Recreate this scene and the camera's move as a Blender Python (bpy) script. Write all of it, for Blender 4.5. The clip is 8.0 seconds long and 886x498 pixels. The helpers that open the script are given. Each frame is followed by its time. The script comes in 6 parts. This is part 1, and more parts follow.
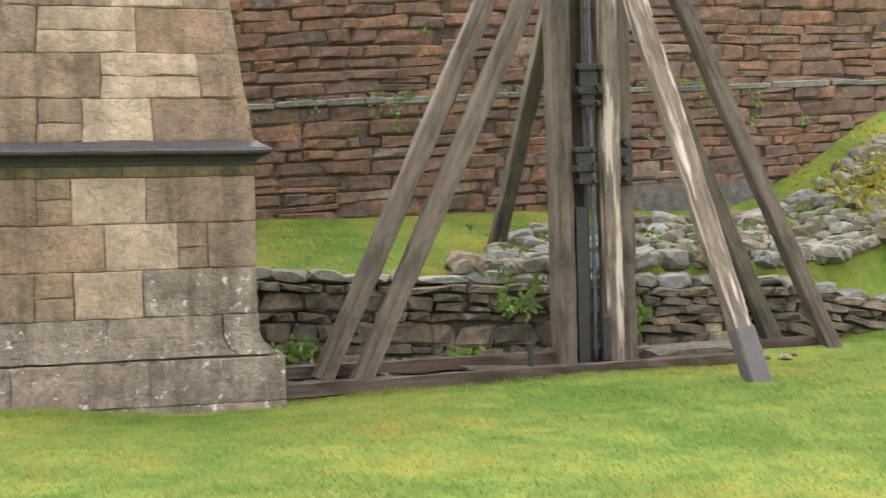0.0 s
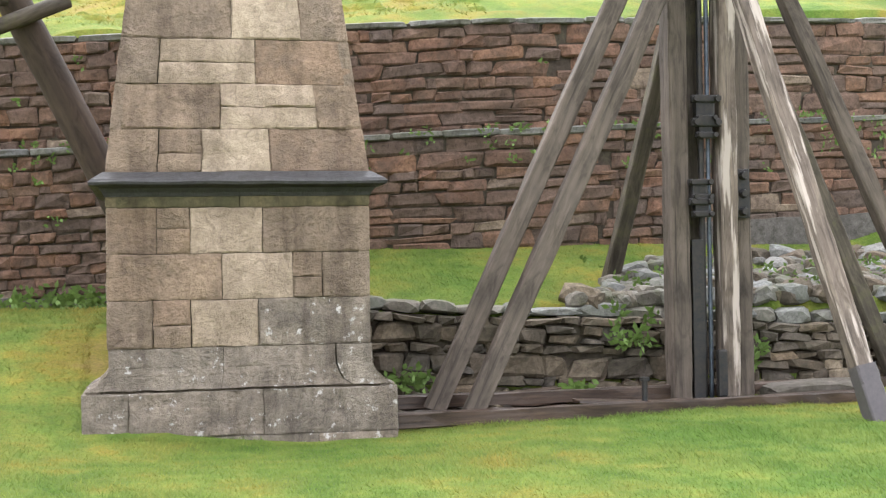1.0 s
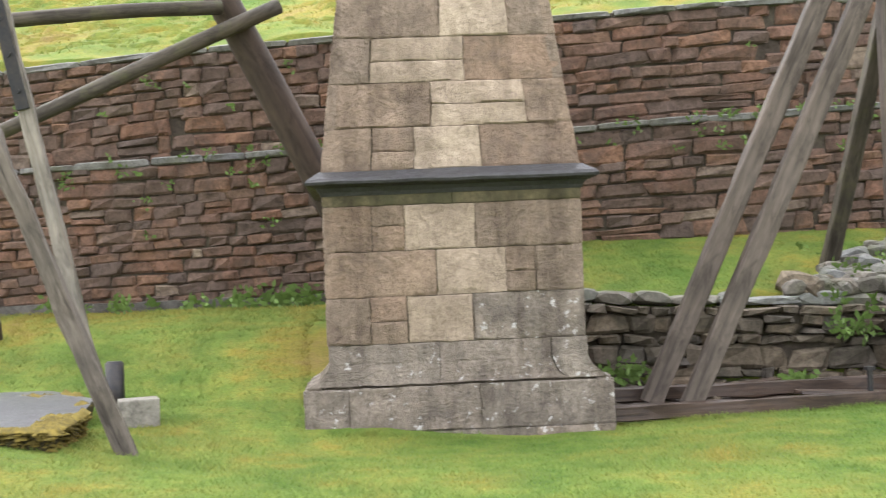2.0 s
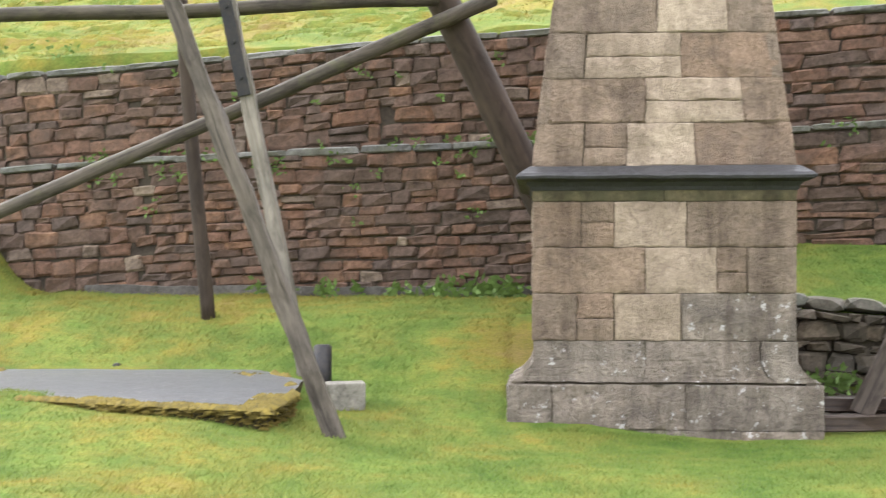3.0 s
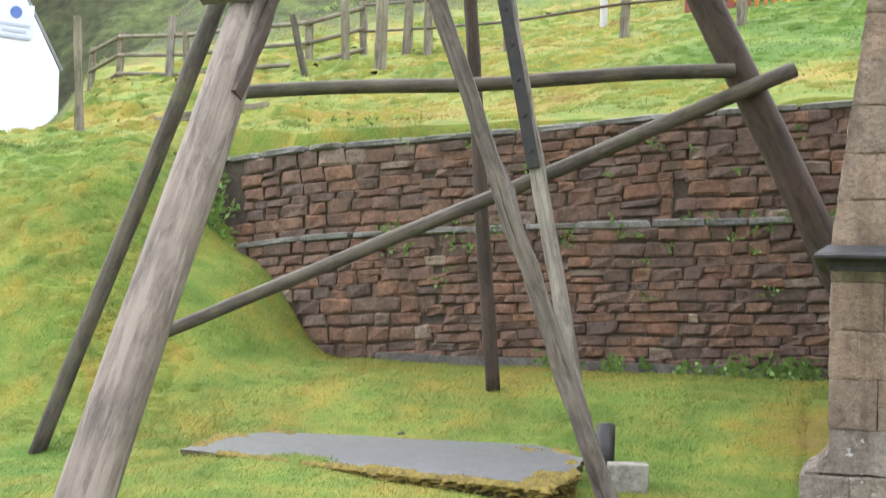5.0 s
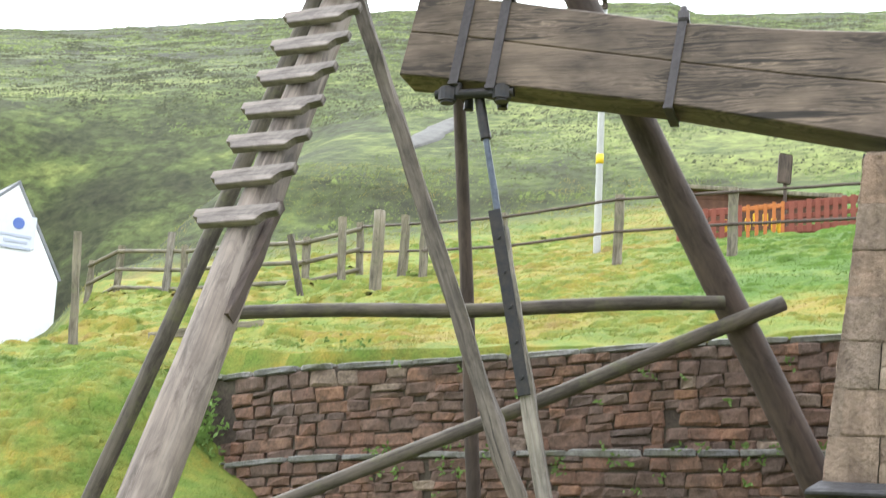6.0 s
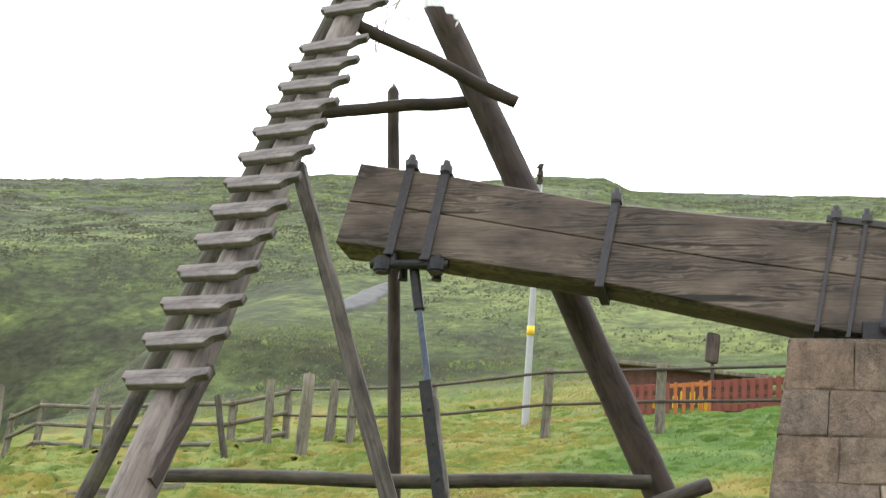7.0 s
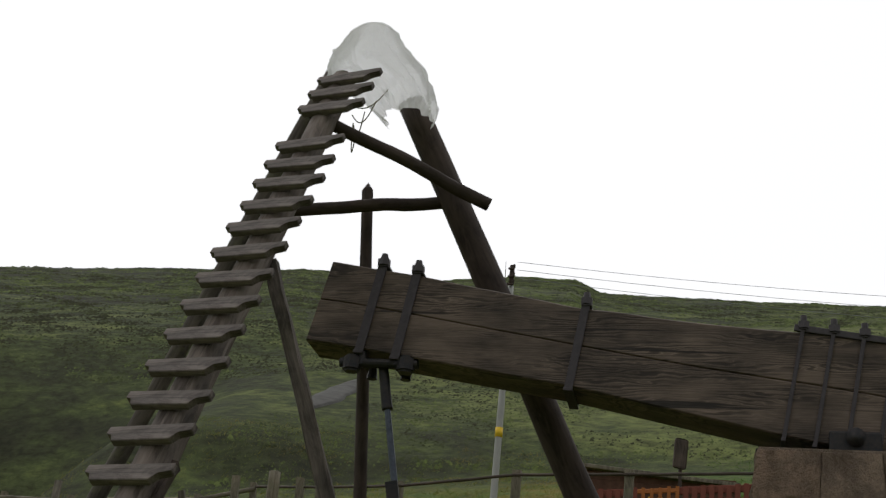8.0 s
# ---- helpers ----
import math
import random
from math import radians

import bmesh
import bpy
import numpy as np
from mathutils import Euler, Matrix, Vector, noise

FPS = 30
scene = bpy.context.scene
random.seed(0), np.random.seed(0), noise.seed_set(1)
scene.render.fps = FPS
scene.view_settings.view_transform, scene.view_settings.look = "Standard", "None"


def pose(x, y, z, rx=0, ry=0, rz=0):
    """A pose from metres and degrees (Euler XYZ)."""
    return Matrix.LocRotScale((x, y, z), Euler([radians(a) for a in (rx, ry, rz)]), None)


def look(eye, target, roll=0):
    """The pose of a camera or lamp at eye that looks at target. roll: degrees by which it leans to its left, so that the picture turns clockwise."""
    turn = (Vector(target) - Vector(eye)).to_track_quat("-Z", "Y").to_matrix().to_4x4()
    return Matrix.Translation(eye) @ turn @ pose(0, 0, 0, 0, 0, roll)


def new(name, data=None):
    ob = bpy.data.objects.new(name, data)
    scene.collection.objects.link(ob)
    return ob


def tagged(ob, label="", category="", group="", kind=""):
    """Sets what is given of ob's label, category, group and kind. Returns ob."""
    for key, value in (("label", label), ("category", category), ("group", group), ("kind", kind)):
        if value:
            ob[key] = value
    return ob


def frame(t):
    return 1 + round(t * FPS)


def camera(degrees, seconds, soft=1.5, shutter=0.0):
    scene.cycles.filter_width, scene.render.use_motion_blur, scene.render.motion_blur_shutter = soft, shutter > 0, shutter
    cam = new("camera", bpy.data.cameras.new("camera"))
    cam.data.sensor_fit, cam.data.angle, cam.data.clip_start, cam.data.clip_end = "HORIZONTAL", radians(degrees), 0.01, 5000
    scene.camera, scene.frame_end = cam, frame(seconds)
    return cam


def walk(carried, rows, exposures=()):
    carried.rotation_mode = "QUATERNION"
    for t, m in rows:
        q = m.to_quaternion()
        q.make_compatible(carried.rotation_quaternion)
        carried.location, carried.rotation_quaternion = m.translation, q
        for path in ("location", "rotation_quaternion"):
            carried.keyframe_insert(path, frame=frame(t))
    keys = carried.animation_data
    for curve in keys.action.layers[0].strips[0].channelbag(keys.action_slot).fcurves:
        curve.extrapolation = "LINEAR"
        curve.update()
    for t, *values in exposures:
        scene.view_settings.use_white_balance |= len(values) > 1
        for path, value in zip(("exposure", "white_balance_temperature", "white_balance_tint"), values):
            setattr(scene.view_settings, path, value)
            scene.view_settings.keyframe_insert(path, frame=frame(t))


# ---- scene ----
cam = camera(35.0, 8.0, 1.2, 0.25)
PATH = [
    (0, (0.222, -3.431, 1.34), (0.781, -1.511, 1.321), -1.6),
    (0.5, (0.228, -3.426, 1.345), (0.659, -1.473, 1.35), -1.3),
    (1, (0.236, -3.413, 1.346), (0.638, -1.454, 1.374), -1.0),
    (1.5, (0.199, -3.39, 1.343), (0.508, -1.414, 1.371), -1.4),
    (1.7, (0.173, -3.372, 1.345), (0.402, -1.385, 1.368), -2.0),
    (2.8, (-0.024, -3.385, 1.393), (-0.107, -1.387, 1.424), -0.5),
    (3, (-0.044, -3.375, 1.39), (-0.186, -1.38, 1.407), 0.0),
    (3.5, (-0.116, -3.315, 1.378), (-0.456, -1.344, 1.369), 0.3),
    (4, (-0.134, -3.307, 1.388), (-0.611, -1.365, 1.366), 0.5),
    (4.2, (-0.125, -3.302, 1.391), (-0.637, -1.368, 1.369), 0.5),
    (5.3, (0.028, -3.146, 1.445), (-0.535, -1.239, 1.654), 2.2),
    (5.5, (0.028, -3.156, 1.452), (-0.539, -1.258, 1.733), 2.4),
    (6, (0.04, -3.207, 1.488), (-0.51, -1.33, 1.905), 3.2),
    (6.5, (0.049, -3.241, 1.517), (-0.45, -1.383, 2.064), 4.3),
    (7, (0.045, -3.278, 1.516), (-0.41, -1.441, 2.165), 4.8),
    (7.5, (0.048, -3.299, 1.528), (-0.391, -1.494, 2.27), 5.7),
    (8, (0.055, -3.323, 1.52), (-0.361, -1.53, 2.302), 5.9),
]
walk(cam, [(t, look(eye, target, roll)) for t, eye, target, roll in PATH], [
    (0.0, 0.1, 6900, 11), (0.4, 0.1, 6450, 11), (1.0, 0.15, 6350, 11), (4.0, 0.12, 6300, 11), (5.5, 0.0, 6150, 10), (6.0, 0.05, 6150, 9), (6.5, -0.15, 6150, 8), (7.0, -0.6, 6200, 10), (7.5, -1.45, 6500, 10), (8.0, -2.6, 6550, 10),
])


# ---- light ----
world = bpy.data.worlds.new("overcast")
scene.world = world
world.use_nodes = True
wn, wl = world.node_tree.nodes, world.node_tree.links
sky = wn.new("ShaderNodeTexSky")
sky.sky_type = "NISHITA"
sky.sun_disc = False
sky.sun_elevation, sky.sun_rotation = radians(51), radians(320)
sky.dust_density = 6.0
cloud = wn.new("ShaderNodeMixRGB")
cloud.inputs[0].default_value = 0.88
cloud.inputs[2].default_value = (41.5, 42.0, 43.0, 1)
wl.new(sky.outputs[0], cloud.inputs[1])
# The cloud is brighter on the side where the sun stands behind it.
side = wn.new("ShaderNodeVectorMath")
side.operation = "DOT_PRODUCT"
side.inputs[1].default_value = (-0.32, 0.82, 0.47)
wl.new(wn.new("ShaderNodeTexCoord").outputs["Generated"], side.inputs[0])
glow = wn.new("ShaderNodeMapRange")
glow.interpolation_type = "SMOOTHSTEP"
glow.inputs[1].default_value, glow.inputs[2].default_value = -0.6, 0.9
glow.inputs[3].default_value, glow.inputs[4].default_value = 0.72, 1.62
wl.new(side.outputs["Value"], glow.inputs[0])
veil = wn.new("ShaderNodeVectorMath")
veil.operation = "SCALE"
wl.new(cloud.outputs[0], veil.inputs[0])
wl.new(glow.outputs[0], veil.inputs["Scale"])
wl.new(veil.outputs[0], wn["Background"].inputs[0])
wn["Background"].inputs[1].default_value = 0.1
sun = new("sun", bpy.data.lights.new("sun", "SUN"))
sun.data.energy, sun.data.angle, sun.data.color = 1.9, radians(28), (1.0, 0.96, 0.9)
sun.matrix_world = look((-9, 15, 16), (0, 6, 0))


# ---- materials ----
def mat_new(name, rough=0.9, spec=0.3, metal=0.0):
    m = bpy.data.materials.new(name)
    m.use_nodes = True
    b = m.node_tree.nodes["Principled BSDF"]
    b.inputs["Roughness"].default_value = rough
    b.inputs["Specular IOR Level"].default_value = spec
    b.inputs["Metallic"].default_value = metal
    return m, m.node_tree.nodes, m.node_tree.links, b


def coords(n, l, scale=(1, 1, 1), which="Object"):
    tc = n.new("ShaderNodeTexCoord")
    mp = n.new("ShaderNodeMapping")
    mp.inputs["Scale"].default_value = scale
    l.new(tc.outputs[which], mp.inputs[0])
    return mp.outputs[0]


def world_coords(n, l, scale=(1, 1, 1)):
    g = n.new("ShaderNodeNewGeometry")
    mp = n.new("ShaderNodeMapping")
    mp.inputs["Scale"].default_value = scale
    l.new(g.outputs["Position"], mp.inputs[0])
    return mp.outputs[0]


def noise_tex(n, l, vec, scale, detail=4.0, rough=0.6, distort=0.0):
    t = n.new("ShaderNodeTexNoise")
    t.inputs["Scale"].default_value = scale
    t.inputs["Detail"].default_value = detail
    t.inputs["Roughness"].default_value = rough
    t.inputs["Distortion"].default_value = distort
    l.new(vec, t.inputs["Vector"])
    return t.outputs["Fac"]


def ramp(n, l, fac, stops):
    r = n.new("ShaderNodeValToRGB")
    el = r.color_ramp.elements
    while len(el) < len(stops):
        el.new(0.5)
    for e, (p, c) in zip(el, stops):
        e.position = p
        e.color = (*c, 1) if len(c) == 3 else c
    l.new(fac, r.inputs[0])
    return r.outputs[0]


def mix(n, l, fac, a, b, mode="MIX"):
    m = n.new("ShaderNodeMixRGB")
    m.blend_type = mode
    for k, v in ((0, fac), (1, a), (2, b)):
        if isinstance(v, (int, float)):
            m.inputs[k].default_value = v
        elif isinstance(v, tuple):
            m.inputs[k].default_value = (*v, 1)
        else:
            l.new(v, m.inputs[k])
    return m.outputs[0]


def bump(n, l, b, height, strength=0.4, dist=0.02):
    u = n.new("ShaderNodeBump")
    u.inputs["Strength"].default_value = strength
    u.inputs["Distance"].default_value = dist
    l.new(height, u.inputs["Height"])
    l.new(u.outputs[0], b.inputs["Normal"])


def piece_random(n, l):
    """One random number for each piece, loose or joined."""
    oi = n.new("ShaderNodeObjectInfo")
    g = n.new("ShaderNodeNewGeometry")
    a = n.new("ShaderNodeMath")
    a.operation = "ADD"
    f = n.new("ShaderNodeMath")
    f.operation = "FRACT"
    l.new(oi.outputs["Random"], a.inputs[0])
    l.new(g.outputs["Random Per Island"], a.inputs[1])
    l.new(a.outputs[0], f.inputs[0])
    return f.outputs[0]


def stone_material(name, stops, stain=(0.08, 0.07, 0.05), lichen=None, lichen_at=0.66, scale=1.0, rough=0.85, band=(1, 1, 1), relief=0.5, streak=0.0, pit_shade=0.5, mottle=1.0, depth=0.03):
    m, n, l, b = mat_new(name, rough, 0.25)
    rnd = piece_random(n, l)
    vec = world_coords(n, l, band)
    base = ramp(n, l, rnd, stops)
    big = noise_tex(n, l, vec, 3.2 * scale, 5, 0.65)
    fine = noise_tex(n, l, vec, 28 * scale, 6, 0.7)
    mott = ramp(n, l, fine, [(0.28, (0.66, 0.64, 0.62)), (0.5, (0.98, 0.97, 0.96)), (0.72, (1.25, 1.24, 1.22))])
    col = mix(n, l, mottle, base, mott, "MULTIPLY")
    midn = noise_tex(n, l, vec, 7.5 * scale, 5, 0.7, 0.6)
    col = mix(n, l, mottle, col, ramp(n, l, midn, [(0.3, (0.62, 0.6, 0.58)), (0.52, (1.0, 1.0, 1.0)), (0.7, (1.28, 1.27, 1.24))]), "MULTIPLY")
    st = ramp(n, l, big, [(0.44, (0, 0, 0)), (0.66, (0.85, 0.85, 0.85))])
    col = mix(n, l, st, col, stain)
    # Shade of the pits is put into the colour, to bring out the relief.
    pit = noise_tex(n, l, vec, 10 * scale, 8, 0.78, 1.5)
    col = mix(n, l, pit_shade, col, mix(n, l, 1.0, col, ramp(n, l, pit, [(0.36, (0.3, 0.28, 0.26)), (0.47, (0.9, 0.89, 0.88)), (0.62, (1.3, 1.29, 1.27))]), "MULTIPLY"))
    if streak:
        run = noise_tex(n, l, world_coords(n, l, (5, 5, 0.55)), 1.0, 5, 0.65)
        col = mix(n, l, streak, col, mix(n, l, 1.0, col, ramp(n, l, run, [(0.36, (0.45, 0.42, 0.4)), (0.5, (1, 1, 1)), (0.66, (1.2, 1.19, 1.16))]), "MULTIPLY"))
    if lichen:
        spots = noise_tex(n, l, vec, 11 * scale, 5, 0.75)
        lf = ramp(n, l, spots, [(lichen_at, (0, 0, 0)), (lichen_at + 0.05, (0.85, 0.85, 0.85))])
        col = mix(n, l, lf, col, lichen)
    l.new(col, b.inputs["Base Color"])
    hgt = mix(n, l, 0.4, mix(n, l, 0.5, big, pit), fine)
    bump(n, l, b, hgt, relief, depth)
    return m


def wood_material(name, light, dark, axis=2, scale=1.0, rough=0.75, moss=None, crack=0.6, worn=None):
    """Weathered timber; the grain runs along the piece's own axis."""
    m, n, l, b = mat_new(name, rough, 0.3)
    sc = [22 * scale] * 3
    sc[axis] = 1.3 * scale
    vec = coords(n, l, tuple(sc))
    vec2 = coords(n, l)
    g = noise_tex(n, l, vec, 1.0, 7, 0.68, 0.6)
    blot = noise_tex(n, l, vec2, 1.7 * scale, 4, 0.6)
    col = ramp(n, l, g, [(0.3, dark), (0.52, tuple((x + y) / 2 for x, y in zip(light, dark))), (0.72, light)])
    col = mix(n, l, 1.0, col, ramp(n, l, blot, [(0.3, (0.55, 0.55, 0.56)), (0.5, (0.98, 0.97, 0.96)), (0.7, (1.3, 1.27, 1.24))]), "MULTIPLY")
    spot = [8.0] * 3
    spot[axis] = 2.4
    col = mix(n, l, 1.0, col, ramp(n, l, noise_tex(n, l, coords(n, l, tuple(spot)), 1.0, 6, 0.7, 0.8), [(0.36, (0.55, 0.53, 0.52)), (0.5, (1.0, 1.0, 1.0)), (0.66, (1.2, 1.19, 1.18))]), "MULTIPLY")
    sc3 = [34 * scale] * 3
    sc3[axis] = 0.9 * scale
    split = noise_tex(n, l, coords(n, l, tuple(sc3)), 1.0, 2, 0.5)
    ck = ramp(n, l, split, [(0.30, (crack,) * 3), (0.38, (0, 0, 0))])
    col = mix(n, l, ck, col, tuple(x * 0.35 for x in dark))
    if worn:
        w = noise_tex(n, l, coords(n, l, (11, 11, 0.9)), 1.0, 5, 0.6)
        col = mix(n, l, ramp(n, l, w, [(0.54, (0, 0, 0)), (0.6, (0.9, 0.9, 0.9))]), col, worn)
    if moss:
        mo = noise_tex(n, l, vec2, 3.5, 5, 0.7)
        col = mix(n, l, ramp(n, l, mo, [(0.52, (0, 0, 0)), (0.68, (0.6, 0.6, 0.6))]), col, moss)
    l.new(col, b.inputs["Base Color"])
    bump(n, l, b, mix(n, l, 0.35, g, split), 0.5, 0.015)
    return m


def beam_material(name, light, dark):
    """Old sawn baulk: flame figure along x, splits, wet stains."""
    m, n, l, b = mat_new(name, 0.6, 0.35)
    big = noise_tex(n, l, coords(n, l, (0.8, 3, 2.2)), 1.6, 4, 0.6)
    vec = coords(n, l, (1.1, 3.0, 7.0))
    warp = n.new("ShaderNodeTexNoise")
    warp.inputs["Scale"].default_value = 1.1
    warp.inputs["Detail"].default_value = 3
    l.new(vec, warp.inputs["Vector"])
    add = n.new("ShaderNodeMixRGB")
    add.blend_type = "ADD"
    add.inputs[0].default_value = 1.0
    l.new(vec, add.inputs[1])
    sc = mix(n, l, 1.0, warp.outputs["Color"], (1.6, 1.6, 1.6), "MULTIPLY")
    l.new(sc, add.inputs[2])
    wave = n.new("ShaderNodeTexWave")
    wave.wave_type, wave.bands_direction = "BANDS", "Z"
    wave.inputs["Scale"].default_value = 1.5
    wave.inputs["Distortion"].default_value = 9.0
    wave.inputs["Detail"].default_value = 3.0
    wave.inputs["Detail Scale"].default_value = 0.8
    l.new(add.outputs[0], wave.inputs["Vector"])
    fibre = noise_tex(n, l, coords(n, l, (2.2, 60, 60)), 1.0, 5, 0.7)
    plain = ramp(n, l, fibre, [(0.3, tuple(x * 0.6 + y * 0.4 for x, y in zip(dark, light))), (0.7, light)])
    flame = ramp(n, l, wave.outputs["Fac"], [(0.1, tuple(c * 0.8 for c in dark)), (0.55, tuple(x * 0.5 + y * 0.5 for x, y in zip(light, dark))), (0.8, tuple(c * 1.3 for c in light)), (0.95, tuple(x * 0.6 + y * 0.4 for x, y in zip(light, dark)))])
    where = ramp(n, l, noise_tex(n, l, coords(n, l, (0.55, 1, 3.2)), 1.7, 4, 0.6), [(0.46, (0.05, 0.05, 0.05)), (0.56, (0.85, 0.85, 0.85))])
    col = mix(n, l, where, plain, flame)
    col = mix(n, l, 1.0, col, ramp(n, l, big, [(0.34, (0.45, 0.43, 0.41)), (0.5, (0.95, 0.93, 0.92)), (0.64, (1.45, 1.42, 1.4))]), "MULTIPLY")
    split = noise_tex(n, l, coords(n, l, (0.3, 9, 9)), 1.0, 3, 0.5)
    ck = ramp(n, l, split, [(0.33, (0.9, 0.9, 0.9)), (0.365, (0, 0, 0))])
    col = mix(n, l, ck, col, tuple(c * 0.3 for c in dark))
    l.new(col, b.inputs["Base Color"])
    bump(n, l, b, mix(n, l, 0.3, fibre, wave.outputs["Fac"]), 0.3, 0.01)
    return m


def metal_material(name, colour, rust, rough=0.55, metal=0.6):
    m, n, l, b = mat_new(name, rough, 0.4, metal)
    v = noise_tex(n, l, coords(n, l), 18, 6, 0.7)
    l.new(ramp(n, l, v, [(0.35, colour), (0.7, rust)]), b.inputs["Base Color"])
    bump(n, l, b, v, 0.3, 0.005)
    return m


def plain_material(name, colour, rough=0.7, vary=0.2, scale=4.0):
    m, n, l, b = mat_new(name, rough, 0.3)
    v = noise_tex(n, l, coords(n, l), scale, 5, 0.65)
    l.new(ramp(n, l, v, [(0.3, tuple(c * (1 - vary) for c in colour)), (0.7, tuple(min(1, c * (1 + vary)) for c in colour))]), b.inputs["Base Color"])
    bump(n, l, b, v, 0.15, 0.01)
    return m


def ramp_on(n, l, source, a, b, lo, hi):
    r = n.new("ShaderNodeMapRange")
    r.inputs[1].default_value, r.inputs[2].default_value = a, b
    r.inputs[3].default_value, r.inputs[4].default_value = lo, hi
    l.new(source, r.inputs[0])
    return r.outputs[0]


def calc(n, l, op, a, b):
    u = n.new("ShaderNodeMath")
    u.operation = op
    for k, v in enumerate((a, b)):
        if isinstance(v, (int, float)):
            u.inputs[k].default_value = v
        else:
            l.new(v, u.inputs[k])
    return u.outputs[0]


def fresh(n, l, value):
    """Patch value of the turf: low is fresh green, high is yellow moss. Mown lawn is fresh, the foot of the bank mossy, the mound by the red fence lush."""
    g = n.new("ShaderNodeNewGeometry")
    s = n.new("ShaderNodeSeparateXYZ")
    l.new(g.outputs["Position"], s.inputs[0])
    value = calc(n, l, "SUBTRACT", value, ramp_on(n, l, s.outputs[0], -2.0, 4.0, 0.02, 0.07))
    value = calc(n, l, "ADD", value, ramp_on(n, l, s.outputs[1], 7.0, 9.0, 0.0, 0.04))
    value = calc(n, l, "SUBTRACT", value, ramp_on(n, l, s.outputs[1], 11.5, 13.5, 0.0, -0.03))
    value = calc(n, l, "SUBTRACT", value, ramp_on(n, l, s.outputs[0], -6.8, -4.8, 0.035, 0.0))
    lush = calc(n, l, "MULTIPLY", ramp_on(n, l, s.outputs[0], -3.6, -1.2, 0.0, 0.19), ramp_on(n, l, s.outputs[1], 13.0, 15.5, 0.0, 1.0))
    return calc(n, l, "SUBTRACT", value, lush)


def ground_material():
    m, n, l, b = mat_new("grass_ground", 0.95, 0.15)
    vec = world_coords(n, l)
    big = noise_tex(n, l, vec, 0.55, 4, 0.6)
    mid = noise_tex(n, l, vec, 3.0, 5, 0.65)
    fine = noise_tex(n, l, vec, 38, 5, 0.7)
    lawn = ramp(n, l, fresh(n, l, mix(n, l, 0.45, big, mid)), [(0.34, (0.059, 0.107, 0.016)), (0.45, (0.097, 0.135, 0.025)), (0.52, (0.126, 0.141, 0.028)), (0.58, (0.158, 0.139, 0.025)), (0.68, (0.173, 0.127, 0.046))])
    # Moor on the far slopes: heather, rough pasture and bare patches.
    far_a = noise_tex(n, l, world_coords(n, l, (0.5, 1, 1)), 0.028, 7, 0.66, 0.4)
    far_b = noise_tex(n, l, vec, 0.22, 6, 0.7)
    moor = ramp(n, l, mix(n, l, 0.42, far_a, far_b), [(0.43, (0.025, 0.027, 0.013)), (0.49, (0.036, 0.043, 0.017)), (0.535, (0.058, 0.074, 0.023)), (0.59, (0.110, 0.128, 0.038))])
    sep = n.new("ShaderNodeSeparateXYZ")
    l.new(vec, sep.inputs[0])
    dist = n.new("ShaderNodeMapRange")
    dist.inputs[1].default_value, dist.inputs[2].default_value = 30, 38
    wob = n.new("ShaderNodeMath")
    wob.operation = "MULTIPLY_ADD"
    wob.inputs[1].default_value = 26
    l.new(far_b, wob.inputs[0])
    l.new(sep.outputs[1], wob.inputs[2])
    sub = n.new("ShaderNodeMath")
    sub.operation = "SUBTRACT"
    sub.inputs[1].default_value = 13
    l.new(wob.outputs[0], sub.inputs[0])
    l.new(calc(n, l, "SUBTRACT", sub.outputs[0], ramp_on(n, l, sep.outputs[0], -20.0, 0.0, -3.0, 8.0)), dist.inputs[0])
    tuft = noise_tex(n, l, vec, 1.5, 6, 0.7, 0.3)
    lawn = mix(n, l, 1.0, lawn, ramp(n, l, tuft, [(0.36, (0.78, 0.8, 0.78)), (0.5, (1.0, 1.0, 1.0)), (0.64, (1.16, 1.14, 1.12))]), "MULTIPLY")
    moor = mix(n, l, 1.0, moor, ramp(n, l, tuft, [(0.34, (0.5, 0.5, 0.5)), (0.5, (1.0, 1.0, 1.0)), (0.66, (1.5, 1.5, 1.45))]), "MULTIPLY")
    col = mix(n, l, dist.outputs[0], lawn, moor)
    col = mix(n, l, 1.0, col, ramp(n, l, fine, [(0.25, (0.6, 0.62, 0.6)), (0.75, (1.3, 1.3, 1.25))]), "MULTIPLY")
    l.new(col, b.inputs["Base Color"])
    bump(n, l, b, mix(n, l, 0.5, mid, fine), 0.6, 0.04)
    return m


